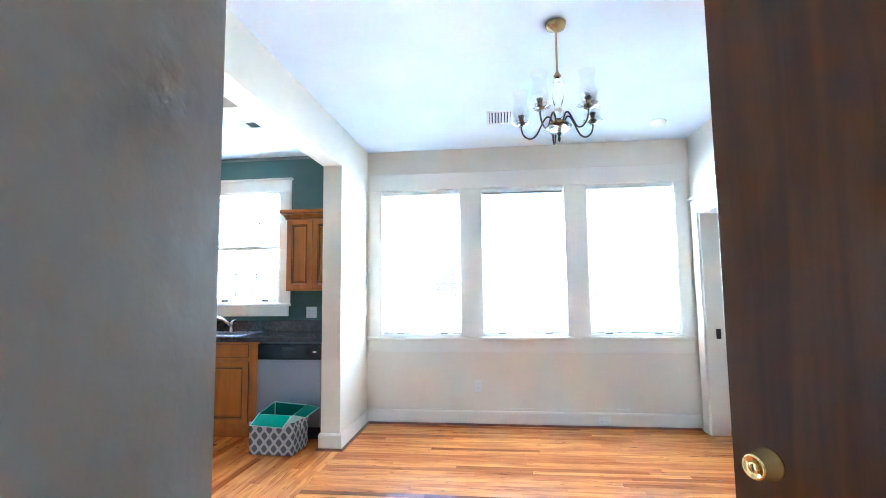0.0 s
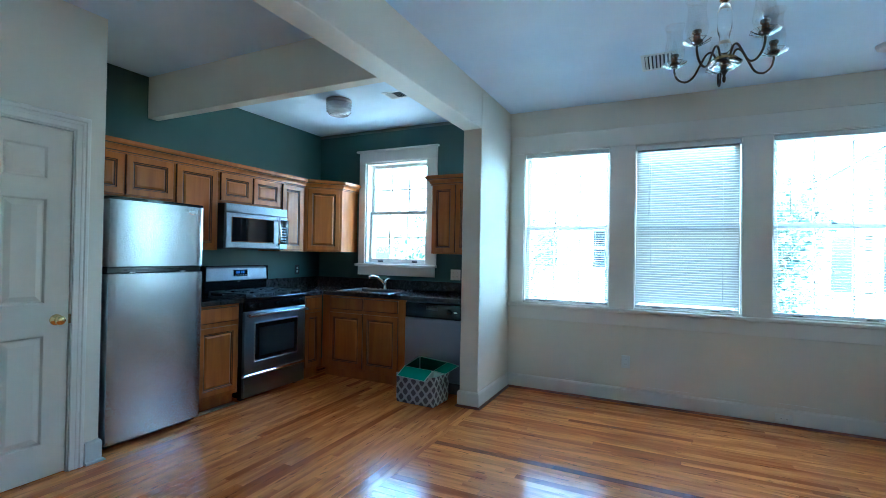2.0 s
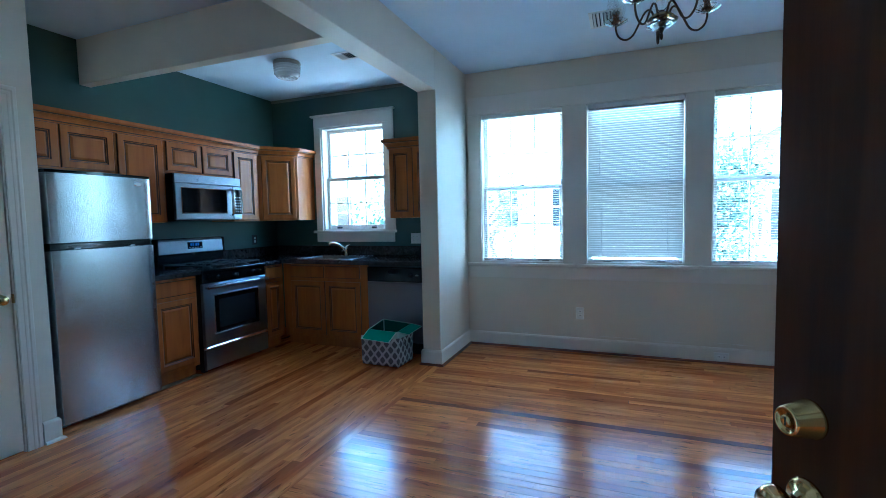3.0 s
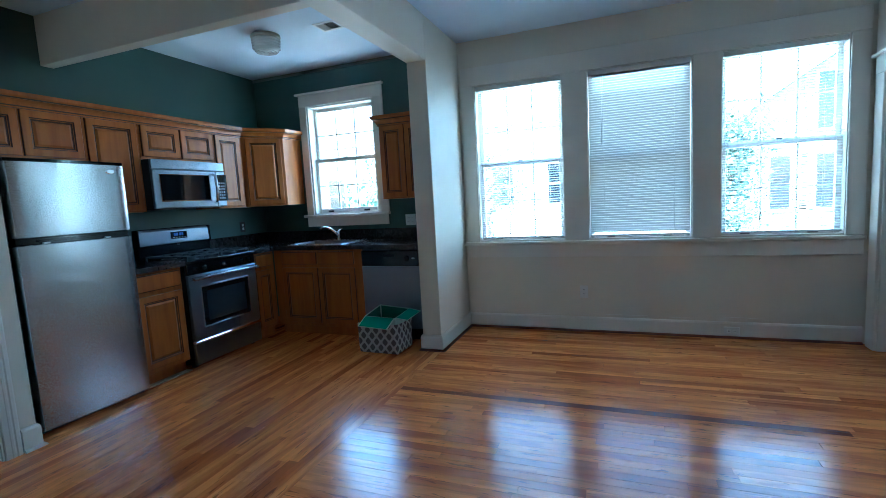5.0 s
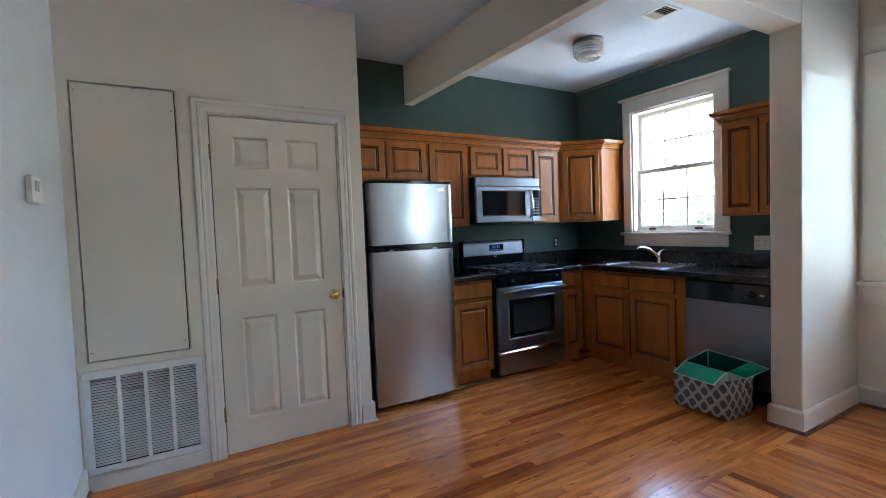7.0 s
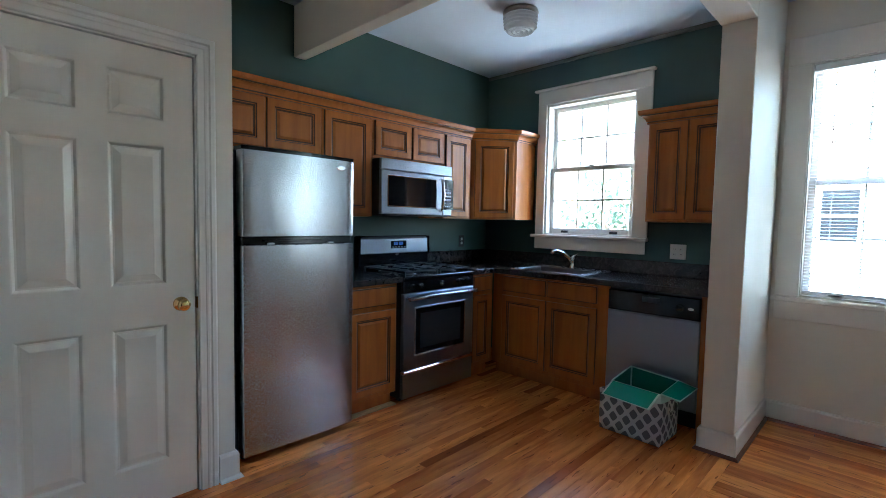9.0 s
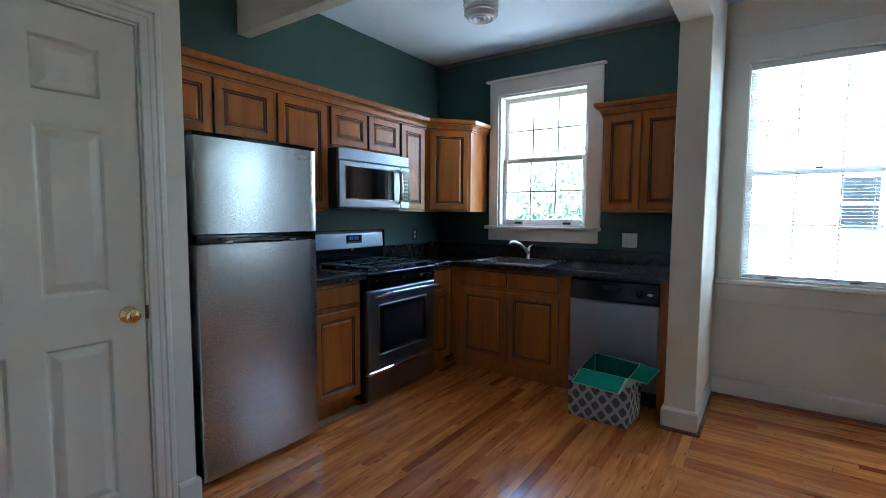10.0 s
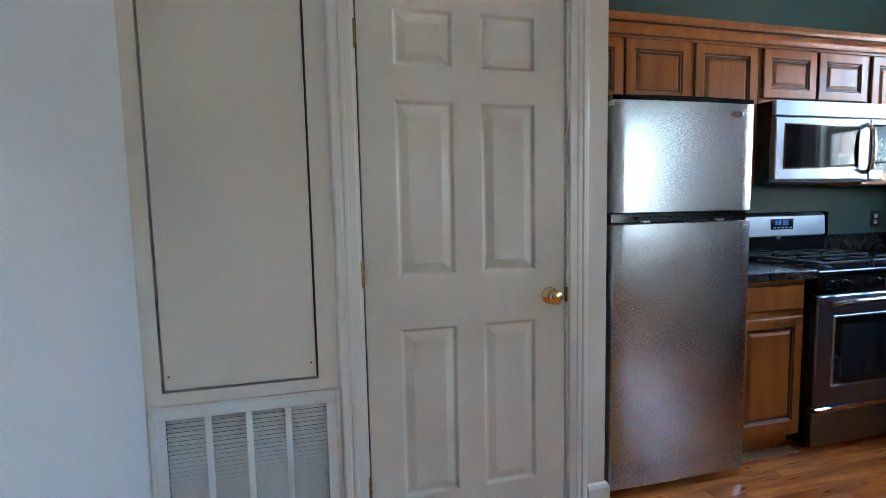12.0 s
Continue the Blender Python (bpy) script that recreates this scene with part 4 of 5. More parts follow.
part("display", boxes(LEFT, [(-0.545, -0.375, 1.085, 1.15, -2.412, -2.4035)], 0.002), DISPLAY, rg, "blue black clock display")
part("digits", boxes(LEFT, [(-0.515 + q * 0.024 + (0.008 if q > 1 else 0), -0.497 + q * 0.024 + (0.008 if q > 1 else 0), 1.112, 1.140, -2.4034, -2.4026) for q in range(4)]), DIGITS, rg, "glowing blue clock digits")
for k in range(5):
    part("key", boxes(LEFT, [(-0.53 + k * 0.031, -0.512 + k * 0.031, 1.093, 1.10, -2.4034, -2.4025)]), shader("key_grey", (0.3, 0.33, 0.36), 0.4)[0] if k == 0 else bpy.data.materials["key_grey"], rg)
bm = bmesh.new()
lathe(bm, LEFT @ Matrix.Translation((-0.47, 1.033, -2.415)) @ Matrix.Diagonal((1.7, 1, 1, 1)), [(0.011, 0), (0.011, 0.001), (0.009, 0.0015)], 20)
part("badge", bm, CHROME, rg, "small oval badge")
for bx_, by_, rr in ((-2.27, -0.70, 0.045), (-2.27, -0.27, 0.04), (-2.02, -0.70, 0.05), (-2.02, -0.27, 0.055)):
    bm = bmesh.new()
    lathe(bm, Matrix.Translation((bx_, by_, 0.918)), [(rr + 0.02, 0), (rr + 0.018, 0.003), (rr, 0.004), (rr, 0.014), (rr - 0.006, 0.018), (rr * 0.75, 0.019), (rr * 0.7, 0.024), (0.004, 0.025)], 24)
    part("burner", bm, IRON, rg, "black gas burner")
for y0_, y1_ in ((R0 + 0.03, -0.49), (-0.478, R1 - 0.03)):
    bm = bmesh.new()
    g = 0.955
    for y in (y0_ + 0.01, y1_ - 0.01):
        box(bm, WORLD, -2.39, -1.90, y - 0.005, y + 0.005, g - 0.012, g, bevel=0.002)
    for x in (-2.385, -2.145, -1.905):
        box(bm, WORLD, x - 0.005, x + 0.005, y0_ + 0.015, y1_ - 0.015, g - 0.012, g, bevel=0.002)
    ym = (y0_ + y1_) / 2
    for x in (-2.27, -2.02):
        for dx, dy in ((1, 0), (-1, 0), (0, 1), (0, -1)):
            xa, xb = x + dx * 0.03, x + dx * 0.12
            ya, yb = ym + dy * 0.03, ym + dy * (y1_ - y0_) * 0.46
            box(bm, WORLD, min(xa, xb) - 0.004 * abs(dy), max(xa, xb) + 0.004 * abs(dy), min(ya, yb) - 0.004 * abs(dx), max(ya, yb) + 0.004 * abs(dx), g - 0.010, g + 0.002)
    for x in (-2.385, -1.905):
        for y in (y0_ + 0.01, y1_ - 0.01):
            box(bm, WORLD, x - 0.006, x + 0.006, y - 0.006, y + 0.006, 0.918, g - 0.01)
    part("grate", bm, IRON, rg, "cast iron pan grate")

# ---- microwave ----
M0, M1, MX, MZ0, MZ1 = -0.899, -0.153, -2.09, 1.365, 1.772
mw = thing("microwave", (-2.3, -0.52, MZ0), "stainless over-the-range microwave under the wall cabinet", "microwave")
part("body", boxes(WORLD, [(XK, MX - 0.03, M0, M1, MZ0 + 0.004, MZ1)], 0.003), BLACK_SIDE, mw)
part("top_vent", boxes(LEFT, [(M0, M1, 1.693, MZ1, MX - 0.03, MX - 0.004)], 0.004), STEEL_H, mw, "stainless top vent strip")
md = part("door", rings(bmesh.new(), LEFT, M0, -0.262, MZ0, 1.688, [(0, MX - 0.03), (0, MX - 0.006), (0.006, MX)], []), STEEL_H, mw, "stainless microwave door")
part("window_trim", rings(bmesh.new(), LEFT, M0 + 0.055, -0.335, MZ0 + 0.055, 1.655, [(0, MX + 0.0005), (0.003, MX + 0.003), (0.008, MX + 0.003), (0.010, MX + 0.002)], []), CHROME, md)
part("glass", boxes(LEFT, [(M0 + 0.064, -0.344, MZ0 + 0.064, 1.646, MX + 0.0025, MX + 0.004)], 0.001), DARKGLASS, md, "dark microwave window")
part("control_panel", rings(bmesh.new(), LEFT, -0.258, M1, MZ0, 1.688, [(0, MX - 0.03), (0, MX - 0.006), (0.005, MX)], []), STEEL_H, mw)
kp = part("keypad", boxes(LEFT, [(-0.247, M1 + 0.012, MZ0 + 0.05, 1.66, MX + 0.001, MX + 0.003)]), DARKGLASS, mw, "black keypad")
for r in range(6):
    for c in range(3):
        part("key", boxes(LEFT, [(-0.237 + c * 0.025, -0.222 + c * 0.025, MZ0 + 0.07 + r * 0.028, MZ0 + 0.082 + r * 0.028, MX + 0.003, MX + 0.0036)]), bpy.data.materials["key_grey"], kp)
bm = bmesh.new()
tube(bm, [(MX, -0.295, 1.40), (MX + 0.034, -0.297, 1.425), (MX + 0.045, -0.298, 1.53), (MX + 0.034, -0.297, 1.635), (MX, -0.295, 1.66)], [0.013, 0.014, 0.015, 0.014, 0.013], 12)
part("handle", bm, CHROME, md, "curved bright handle")
part("bottom_plate", boxes(WORLD, [(XK + 0.02, MX - 0.04, M0 + 0.01, M1 - 0.01, MZ0 - 0.008, MZ0 + 0.004)]), DARKPL, mw)

# ---- refrigerator ----
F0, F1, FX, FT = -2.013, -1.325, -1.828, 1.692
fr = thing("refrigerator", (-2.15, -1.67, 0), "stainless top-freezer refrigerator with black sides", "refrigerator")
part("cabinet", boxes(WORLD, [(XK + 0.04, FX - 0.075, F0 + 0.002, F1 - 0.002, 0.03, FT - 0.012)], 0.004), BLACK_SIDE, fr, "black textured cabinet")


def curved_door(name, z0, z1, label):
    """A door that bows out slightly to the front."""
    bm = bmesh.new()
    qs = [0, 0.008] + [k / 12 for k in range(1, 12)] + [0.992, 1]
    n = len(qs) - 1
    sec = []
    for k, q in enumerate(qs):
        y = F0 + (F1 - F0) * q
        edge = 0.004 if k in (0, n) else 0.0
        sec.append((FX + 0.005 + 0.009 * (1 - (2 * q - 1) ** 2) - edge, y))
    pts = [(FX - 0.065, F0)] + sec + [(FX - 0.065, F1)]
    c = len(pts)

    def row(z):
        return [bm.verts.new((x, y, z)) for x, y in pts]

    a_, b_ = row(z0), row(z1)
    for k in range(c):
        face = bm.faces.new((a_[k], a_[(k + 1) % c], b_[(k + 1) % c], b_[k]))
        face.smooth = 1 < k < c - 3
    bm.faces.new(row(z0)[::-1])
    bm.faces.new(row(z1))
    return part(name, bm, STEEL, fr, label)


fz_ = curved_door("freezer_door", 1.222, FT - 0.02, "curved stainless freezer door")
fd_ = curved_door("fridge_door", 0.040, 1.172, "curved stainless refrigerator door")
for nm, z0, z1, par in (("gasket", 1.224, FT - 0.022, fz_), ("gasket", 0.042, 1.170, fd_)):
    part(nm, boxes(WORLD, [(FX - 0.077, FX - 0.0655, F0 + 0.004, F1 - 0.004, z0, z1)]), BLACK, par, "black door gasket")
part("door_gap_handle", boxes(WORLD, [(FX - 0.07, FX - 0.014, F0 + 0.004, F1 - 0.004, 1.176, 1.218)], 0.004), BLACK, fr, "black handle strip between the doors")
part("handle_lip", boxes(WORLD, [(FX - 0.014, FX + 0.006, F0 + 0.12, F1 - 0.16, 1.190, 1.202)], 0.003), BLACK, fr)
for y in (F0 + 0.14, F1 - 0.18):
    part("clip", boxes(WORLD, [(FX - 0.012, FX + 0.011, y, y + 0.035, 1.176, 1.187)], 0.002), STEEL, fr)
bm = bmesh.new()
n = 14
low, high = [], []
for k in range(n + 1):
    q = k / n
    low.append((FX + 0.000 + 0.019 * (1 - (2 * q - 1) ** 2), F0 + (F1 - F0) * q))
for z in (FT - 0.019, FT):
    for x, y in [(FX - 0.09, F0)] + low + [(FX - 0.09, F1)]:
        bm.verts.new((x, y, z))
bm.verts.ensure_lookup_table()
c = len(low) + 2
for k in range(c):
    bm.faces.new((bm.verts[k], bm.verts[(k + 1) % c], bm.verts[c + (k + 1) % c], bm.verts[c + k]))
bm.faces.new([bm.verts[k] for k in range(c)][::-1])
bm.faces.new([bm.verts[c + k] for k in range(c)])
part("top_cap", bm, BLACK, fr, "black top cap")
part("toe_grille", boxes(WORLD, [(FX - 0.10, FX - 0.045, F0 + 0.01, F1 - 0.01, 0.010, 0.037)], 0.003), DARKPL, fr, "black toe grille")
for y in (F0 + 0.06, F1 - 0.10):
    part("foot", boxes(WORLD, [(-2.0, -1.96, y, y + 0.04, 0, 0.03)]), DARKPL, fr)
    part("foot", boxes(WORLD, [(-2.42, -2.38, y, y + 0.04, 0, 0.03)]), DARKPL, fr)
bm = bmesh.new()
lathe(bm, LEFT @ Matrix.Translation((F1 - 0.095, 1.628, FX + 0.009)) @ Matrix.Diagonal((2.2, 1, 1, 1)), [(0.015, 0), (0.015, 0.0025), (0.012, 0.004)], 24)
part("badge", bm, CHROME, fz_, "oval chrome badge")

# ---- dishwasher ----
D0, D1, DX = -0.858, -0.258, -YF + 0.628
dw = thing("dishwasher", (-0.56, 0.5, 0), "dishwasher with black control panel and stainless door", "dishwasher")
part("tub", boxes(FAR, [(D0, D1, 0.02, BT - 0.004, -YF + 0.03, DX - 0.03)]), BLACK_SIDE, dw, "dark tub")
part("control_panel", boxes(FAR, [(D0, D1, 0.718, 0.862, DX - 0.03, DX + 0.002)], 0.006), BLACK, dw, "black control panel")
part("door", rings(bmesh.new(), FAR, D0, D1, 0.125, 0.714, [(0, DX - 0.03), (0, DX - 0.005), (0.005, DX)], []), STEEL_H, dw, "stainless door")
part("kick_plate", boxes(FAR, [(D0 + 0.01, D1 - 0.01, 0.01, 0.12, DX - 0.08, DX - 0.05)]), BLACK_SIDE, dw, "black kick plate")
bm = bmesh.new()
lathe(bm, FAR @ Matrix.Translation((D1 - 0.12, 0.79, DX + 0.002)), [(0.026, 0), (0.026, 0.006), (0.022, 0.014), (0.003, 0.015)], 24)
part("dial", bm, BLACK, dw, "black cycle dial")
bm = bmesh.new()
lathe(bm, FAR @ Matrix.Translation((D1 - 0.055, 0.79, DX + 0.002)) @ Matrix.Diagonal((1.7, 0.8, 1, 1)), [(0.012, 0), (0.012, 0.002), (0.01, 0.003)], 20)
part("badge", bm, CHROME, dw, "small oval badge")
part("door_latch", boxes(FAR, [(-0.62, -0.50, 0.80, 0.835, DX + 0.0015, DX + 0.006)], 0.002), BLACK_SIDE, dw)

# ---- outlets ----
def outlet(name, f, u, v, w, wide, label, dark=False, turned_=False):
    o = thing(name, f @ Vector((u, v, w)), label, "electrical outlet")
    hw, hh = (0.058, 0.058) if wide else (0.036, 0.058)
    if turned_:
        hw, hh = hh, hw
    part("plate", rings(bmesh.new(), f, u - hw, u + hw, v - hh, v + hh, [(0, w), (0, w + 0.003), (0.003, w + 0.006)], []), DARKPL if dark else PLASTIC, o)
    for k in ((-0.024, 0.024) if wide else (0,)):
        for s in (-0.02, 0.02):
            du, dv = (s, 0) if turned_ else (k, s)
            bm = boxes(f, [(u + du - 0.013, u + du + 0.013, v + dv - 0.013, v + dv + 0.013, w + 0.0055, w + 0.0075)], 0.003)
            rc = part("receptacle", bm, PLASTIC, o, "white receptacle")
            for q in (-0.005, 0.005):
                part("slot", boxes(f, [(u + du + q - 0.001, u + du + q + 0.001, v + dv - 0.004, v + dv + 0.005, w + 0.0074, w + 0.0079)]), DARKPL, rc, "dark slot")
    return o


outlet("wall_outlet", FAR, -0.603, 1.118, -YF, True, "white double outlet over the worktop")
outlet("wall_outlet", LEFT, 0.44, 1.126, XK, False, "outlet with a dark plate beside the range", dark=True)
outlet("wall_outlet", FAR, 1.137, 0.378, -YF, False, "white outlet on the dining wall")
outlet("wall_outlet", FAR, 2.335, 0.062, -YF + 0.016, False, "white outlet set sideways in the baseboard", turned_=True)
board("doorway_strike", EAST, [(-d1 + 0.0145, -d1 + 0.018, 0.86, 0.95, -XR - 0.125, -XR - 0.085)], "dark strike plate on the doorway jamb", 0.001, LATCH)

# ---- ceiling things ----
cl = thing("ceiling_light", (-1.385, -0.235, H), "round flush ceiling light with a ribbed glass drum", "ceiling light")
DOWN = Matrix.Translation((-1.385, -0.235, H)) @ Matrix.Rotation(math.pi, 4, "X")
bm = bmesh.new()
lathe(bm, DOWN, [(0.120, 0), (0.124, 0.012), (0.124, 0.020), (0.118, 0.030), (0.10, 0.035)], 36)
part("canopy", bm, shader("mottled_nickel", (0.42, 0.40, 0.37), 0.28, metal=1.0)[0], cl, "thin dull nickel canopy")
bm = bmesh.new()
prof = [(0.115, 0.034)]
for k in range(4):
    prof += [(0.122 - k * 0.002, 0.040 + k * 0.022), (0.122 - k * 0.002, 0.050 + k * 0.022), (0.108 - k * 0.002, 0.056 + k * 0.022)]
prof += [(0.100, 0.132), (0.090, 0.142), (0.080, 0.142), (0.070, 0.127), (0.060, 0.142), (0.050, 0.143), (0.040, 0.128), (0.028, 0.144), (0.018, 0.144), (0.010, 0.130), (0.001, 0.130)]
lathe(bm, DOWN, prof, 40)
part("glass_drum", bm, FROST, cl, "ribbed glass drum")
bm = bmesh.new()
lathe(bm, DOWN, [(0.012, 0.035), (0.014, 0.06), (0.028, 0.085), (0.03, 0.10), (0.018, 0.118), (0.002, 0.122)], 20)
part("bulb", bm, shader("bulb_white", (0.85, 0.84, 0.8), 0.3)[0], cl, "unlit white bulb")


def ceiling_vent(x0, x1, y0, y1, along, label):
    o = thing("ceiling_vent", ((x0 + x1) / 2, (y0 + y1) / 2, H), label, "ceiling vent", "ceiling vents")
    f = Matrix(((1, 0, 0, 0), (0, -1, 0, 0), (0, 0, -1, H), (0, 0, 0, 1)))
    v0, v1 = -y1, -y0
    b_ = 0.024
    part("frame", boxes(f, [(x0, x1, v0, v0 + b_, 0, 0.006), (x0, x1, v1 - b_, v1, 0, 0.006), (x0, x0 + b_, v0 + b_, v1 - b_, 0, 0.006), (x1 - b_, x1, v0 + b_, v1 - b_, 0, 0.006)], 0.002), PLASTIC, o)
    # flat dark sheet on the ceiling in place of the shaded duct
    part("backing", boxes(f, [(x0 + b_, x1 - b_, v0 + b_, v1 - b_, 0.0003, 0.001)]), DARK_BACKING, o, "dark sheet added for the shade of the duct opening")
    n = 7
    for k in range(n):
        q = (k + 0.5) / n
        if along == "y":
            x = x0 + b_ + (x1 - x0 - 2 * b_) * q
            fr_ = turned(f, x, 0, 0.006, 35 if q < 0.5 else -35, "Y")
            bm = boxes(fr_, [(-0.009, 0.009, v0 + b_, v1 - b_, -0.0008, 0.0008)])
        else:
            v = v0 + b_ + (v1 - v0 - 2 * b_) * q
            fr_ = turned(f, 0, v, 0.006, 35 if q < 0.5 else -35, "X")
            bm = boxes(fr_, [(x0 + b_, x1 - b_, -0.006, 0.006, -0.0008, 0.0008)])
        part("vane", bm, PLASTIC, o)
    return o


ceiling_vent(-0.895, -0.685, -0.25, -0.065, "y", "white ceiling air register over the kitchen")
ceiling_vent(1.285, 1.515, -0.165, 0.145, "y", "white ceiling air register over the dining area")
sd = thing("smoke_detector", (2.80, 0.30, H), "round white smoke detector on the ceiling", "smoke detector")
bm = bmesh.new()
lathe(bm, Matrix.Translation((2.80, 0.30, H)) @ Matrix.Rotation(math.pi, 4, "X"), [(0.068, 0), (0.07, 0.006), (0.062, 0.028), (0.05, 0.034), (0.003, 0.035)], 28)
part("body", bm, PLASTIC, sd)

# ---- chandelier ----
hx, hy, hz = 1.70, -1.40, 2.13
ch = thing("chandelier", (hx, hy, H), "brass and glass chandelier with five curved arms", "chandelier")
C0 = Matrix.Translation((hx, hy, 0))
bm = bmesh.new()
lathe(bm, C0, [(0.002, hz), (0.006, hz + 0.006), (0.0075, hz + 0.02), (0.005, hz + 0.03), (0.010, hz + 0.042), (0.016, hz + 0.05), (0.010, hz + 0.058)], 16)
part("finial", bm, BRONZE, ch, "dark brass finial")
bm = bmesh.new()
prof = [(0.010, hz + 0.052), (0.035, hz + 0.055), (0.062, hz + 0.072), (0.070, hz + 0.085), (0.064, hz + 0.09), (0.03, hz + 0.075), (0.010, hz + 0.07)]
lathe(bm, C0, prof, 20)
part("glass_bowl", bm, GLASS, ch, "cut glass bowl")
bm = bmesh.new()
lathe(bm, C0, [(0.008, hz + 0.07), (0.05, hz + 0.088), (0.054, hz + 0.10), (0.04, hz + 0.112), (0.018, hz + 0.118), (0.012, hz + 0.13)], 24)
part("hub", bm, OLD_BRASS, ch, "brass hub")
bm = bmesh.new()
prof = [(0.012, hz + 0.13), (0.022, hz + 0.14), (0.03, hz + 0.16), (0.022, hz + 0.18), (0.019, hz + 0.20), (0.026, hz + 0.22), (0.030, hz + 0.25), (0.030, hz + 0.31), (0.024, hz + 0.34), (0.012, hz + 0.36)]
lathe(bm, C0, prof, 20)
part("glass_column", bm, GLASS, ch, "turned glass column")
bm = bmesh.new()
lathe(bm, C0, [(0.012, hz + 0.36), (0.022, hz + 0.37), (0.012, hz + 0.385), (0.006, hz + 0.40), (0.006, H - 0.05), (0.05, H - 0.03), (0.058, H - 0.004), (0.058, H)], 24)
part("stem", bm, OLD_BRASS, ch, "brass stem and ceiling cup")
for k in range(5):
    a_ = radians(72 * k + 20)
    dx, dy = math.cos(a_), math.sin(a_)
    arm = [(0.03, 0.105), (0.048, 0.145), (0.072, 0.142), (0.100, 0.095), (0.127, 0.050), (0.161, 0.038), (0.193, 0.060), (0.206, 0.095), (0.206, 0.115)]
    pts = []
    for i in range(len(arm) - 1):
        for s in range(3):
            q = s / 3
            pa, pb = arm[i], arm[i + 1]
            pm, pn = arm[max(i - 1, 0)], arm[min(i + 2, len(arm) - 1)]
            r_ = [0.5 * (2 * pa[c_] + (pb[c_] - pm[c_]) * q + (2 * pm[c_] - 5 * pa[c_] + 4 * pb[c_] - pn[c_]) * q * q + (3 * pa[c_] - pm[c_] - 3 * pb[c_] + pn[c_]) * q ** 3) for c_ in (0, 1)]
            pts.append((hx + dx * r_[0], hy + dy * r_[0], hz + r_[1]))
    pts.append((hx + dx * arm[-1][0], hy + dy * arm[-1][0], hz + arm[-1][1]))
    ar = part("arm", tube(bmesh.new(), pts, 0.0048, 8), BRONZE, ch, "dark curved metal arm")
    CK = Matrix.Translation((hx + dx * 0.206, hy + dy * 0.206, hz + 0.115))
    bm = bmesh.new()
    nn = 20
    prev = None
    for r_, h_ in ((0.008, 0.0), (0.022, 0.003), (0.038, 0.012), (0.052, 0.020), (0.049, 0.023), (0.036, 0.017), (0.010, 0.007)):
        ring_ = [bm.verts.new(CK @ Vector((r_ * (1 + (0.08 if i % 2 and r_ > 0.03 else 0)) * math.cos(i * math.tau / nn), r_ * (1 + (0.08 if i % 2 and r_ > 0.03 else 0)) * math.sin(i * math.tau / nn), h_))) for i in range(nn)]
        if prev:
            for i in range(nn):
                bm.faces.new((prev[i], prev[(i + 1) % nn], ring_[(i + 1) % nn], ring_[i]))
        prev = ring_
    part("glass_bobeche", bm, GLASS, ar, "scalloped glass dish")
    bm = bmesh.new()
    lathe(bm, CK, [(0.010, 0.006), (0.020, 0.012), (0.021, 0.02), (0.013, 0.024), (0.0125, 0.05), (0.018, 0.054), (0.018, 0.064), (0.013, 0.066)], 16)
    part("socket", bm, BRONZE, ar, "dark candle socket")
    bm = bmesh.new()
    prof = [(0.024, 0.024), (0.040, 0.045), (0.046, 0.075), (0.041, 0.11), (0.034, 0.145), (0.037, 0.175), (0.046, 0.20)]
    lathe(bm, CK, prof + [(r_ - 0.0012, h_) for r_, h_ in prof[::-1]], 22)
    part("glass_shade", bm, THIN, ar, "tall clear glass shade")
    bm = bmesh.new()
    lathe(bm, CK, [(0.006, 0.066), (0.014, 0.078), (0.0165, 0.092), (0.012, 0.112), (0.004, 0.132), (0.001, 0.136)], 14)
    part("bulb", bm, THIN, ar, "clear unlit candle bulb")

# ---- storage bin with green box ----
bn = thing("storage_bin", (-0.53, -0.02, 0), "grey and white patterned fabric storage bin by the dishwasher", "storage bin")
BINM, nt, b = shader("bin_fabric", (0.6, 0.6, 0.6), 0.9)
tc = nt.nodes.new("ShaderNodeTexCoord")
sep = nt.nodes.new("ShaderNodeSeparateXYZ")
nt.links.new(tc.outputs["Object"], sep.inputs[0])


def mathn(op, a_, b_=None):
    n_ = nt.nodes.new("ShaderNodeMath")
    n_.operation = op
    for i, v in enumerate((a_, b_)):
        if v is None:
            continue
        if isinstance(v, (int, float)):
            n_.inputs[i].default_value = v
        else:
            nt.links.new(v, n_.inputs[i])
    return n_.outputs[0]


along = mathn("ADD", sep.outputs["X"], sep.outputs["Y"])
P = 0.082
dist = []
for off in (0.0, 0.5):
    us_ = mathn("ABSOLUTE", mathn("SUBTRACT", mathn("FRACT", mathn("ADD", mathn("DIVIDE", along, P), off)), 0.5))
    vs_ = mathn("ABSOLUTE", mathn("SUBTRACT", mathn("FRACT", mathn("ADD", mathn("DIVIDE", sep.outputs["Z"], P * 1.25), off)), 0.5))
    dist.append(mathn("POWER", mathn("ADD", mathn("POWER", us_, 1.25), mathn("POWER", vs_, 1.25)), 0.8))
dmin = mathn("MINIMUM", dist[0], dist[1])
col = ramp(nt, dmin, [(0.30, (0.17, 0.17, 0.185)), (0.325, (0.68, 0.67, 0.66))])
weave = add(nt, "ShaderNodeTexNoise", Scale=260.0)
nt.links.new(tc.outputs["Object"], weave.inputs["Vector"])
nt.links.new(blend(nt, "MULTIPLY", 0.25, col, weave.outputs[1]), b.inputs["Base Color"])
bump(nt, b, weave.outputs[0], 0.4, 0.001)
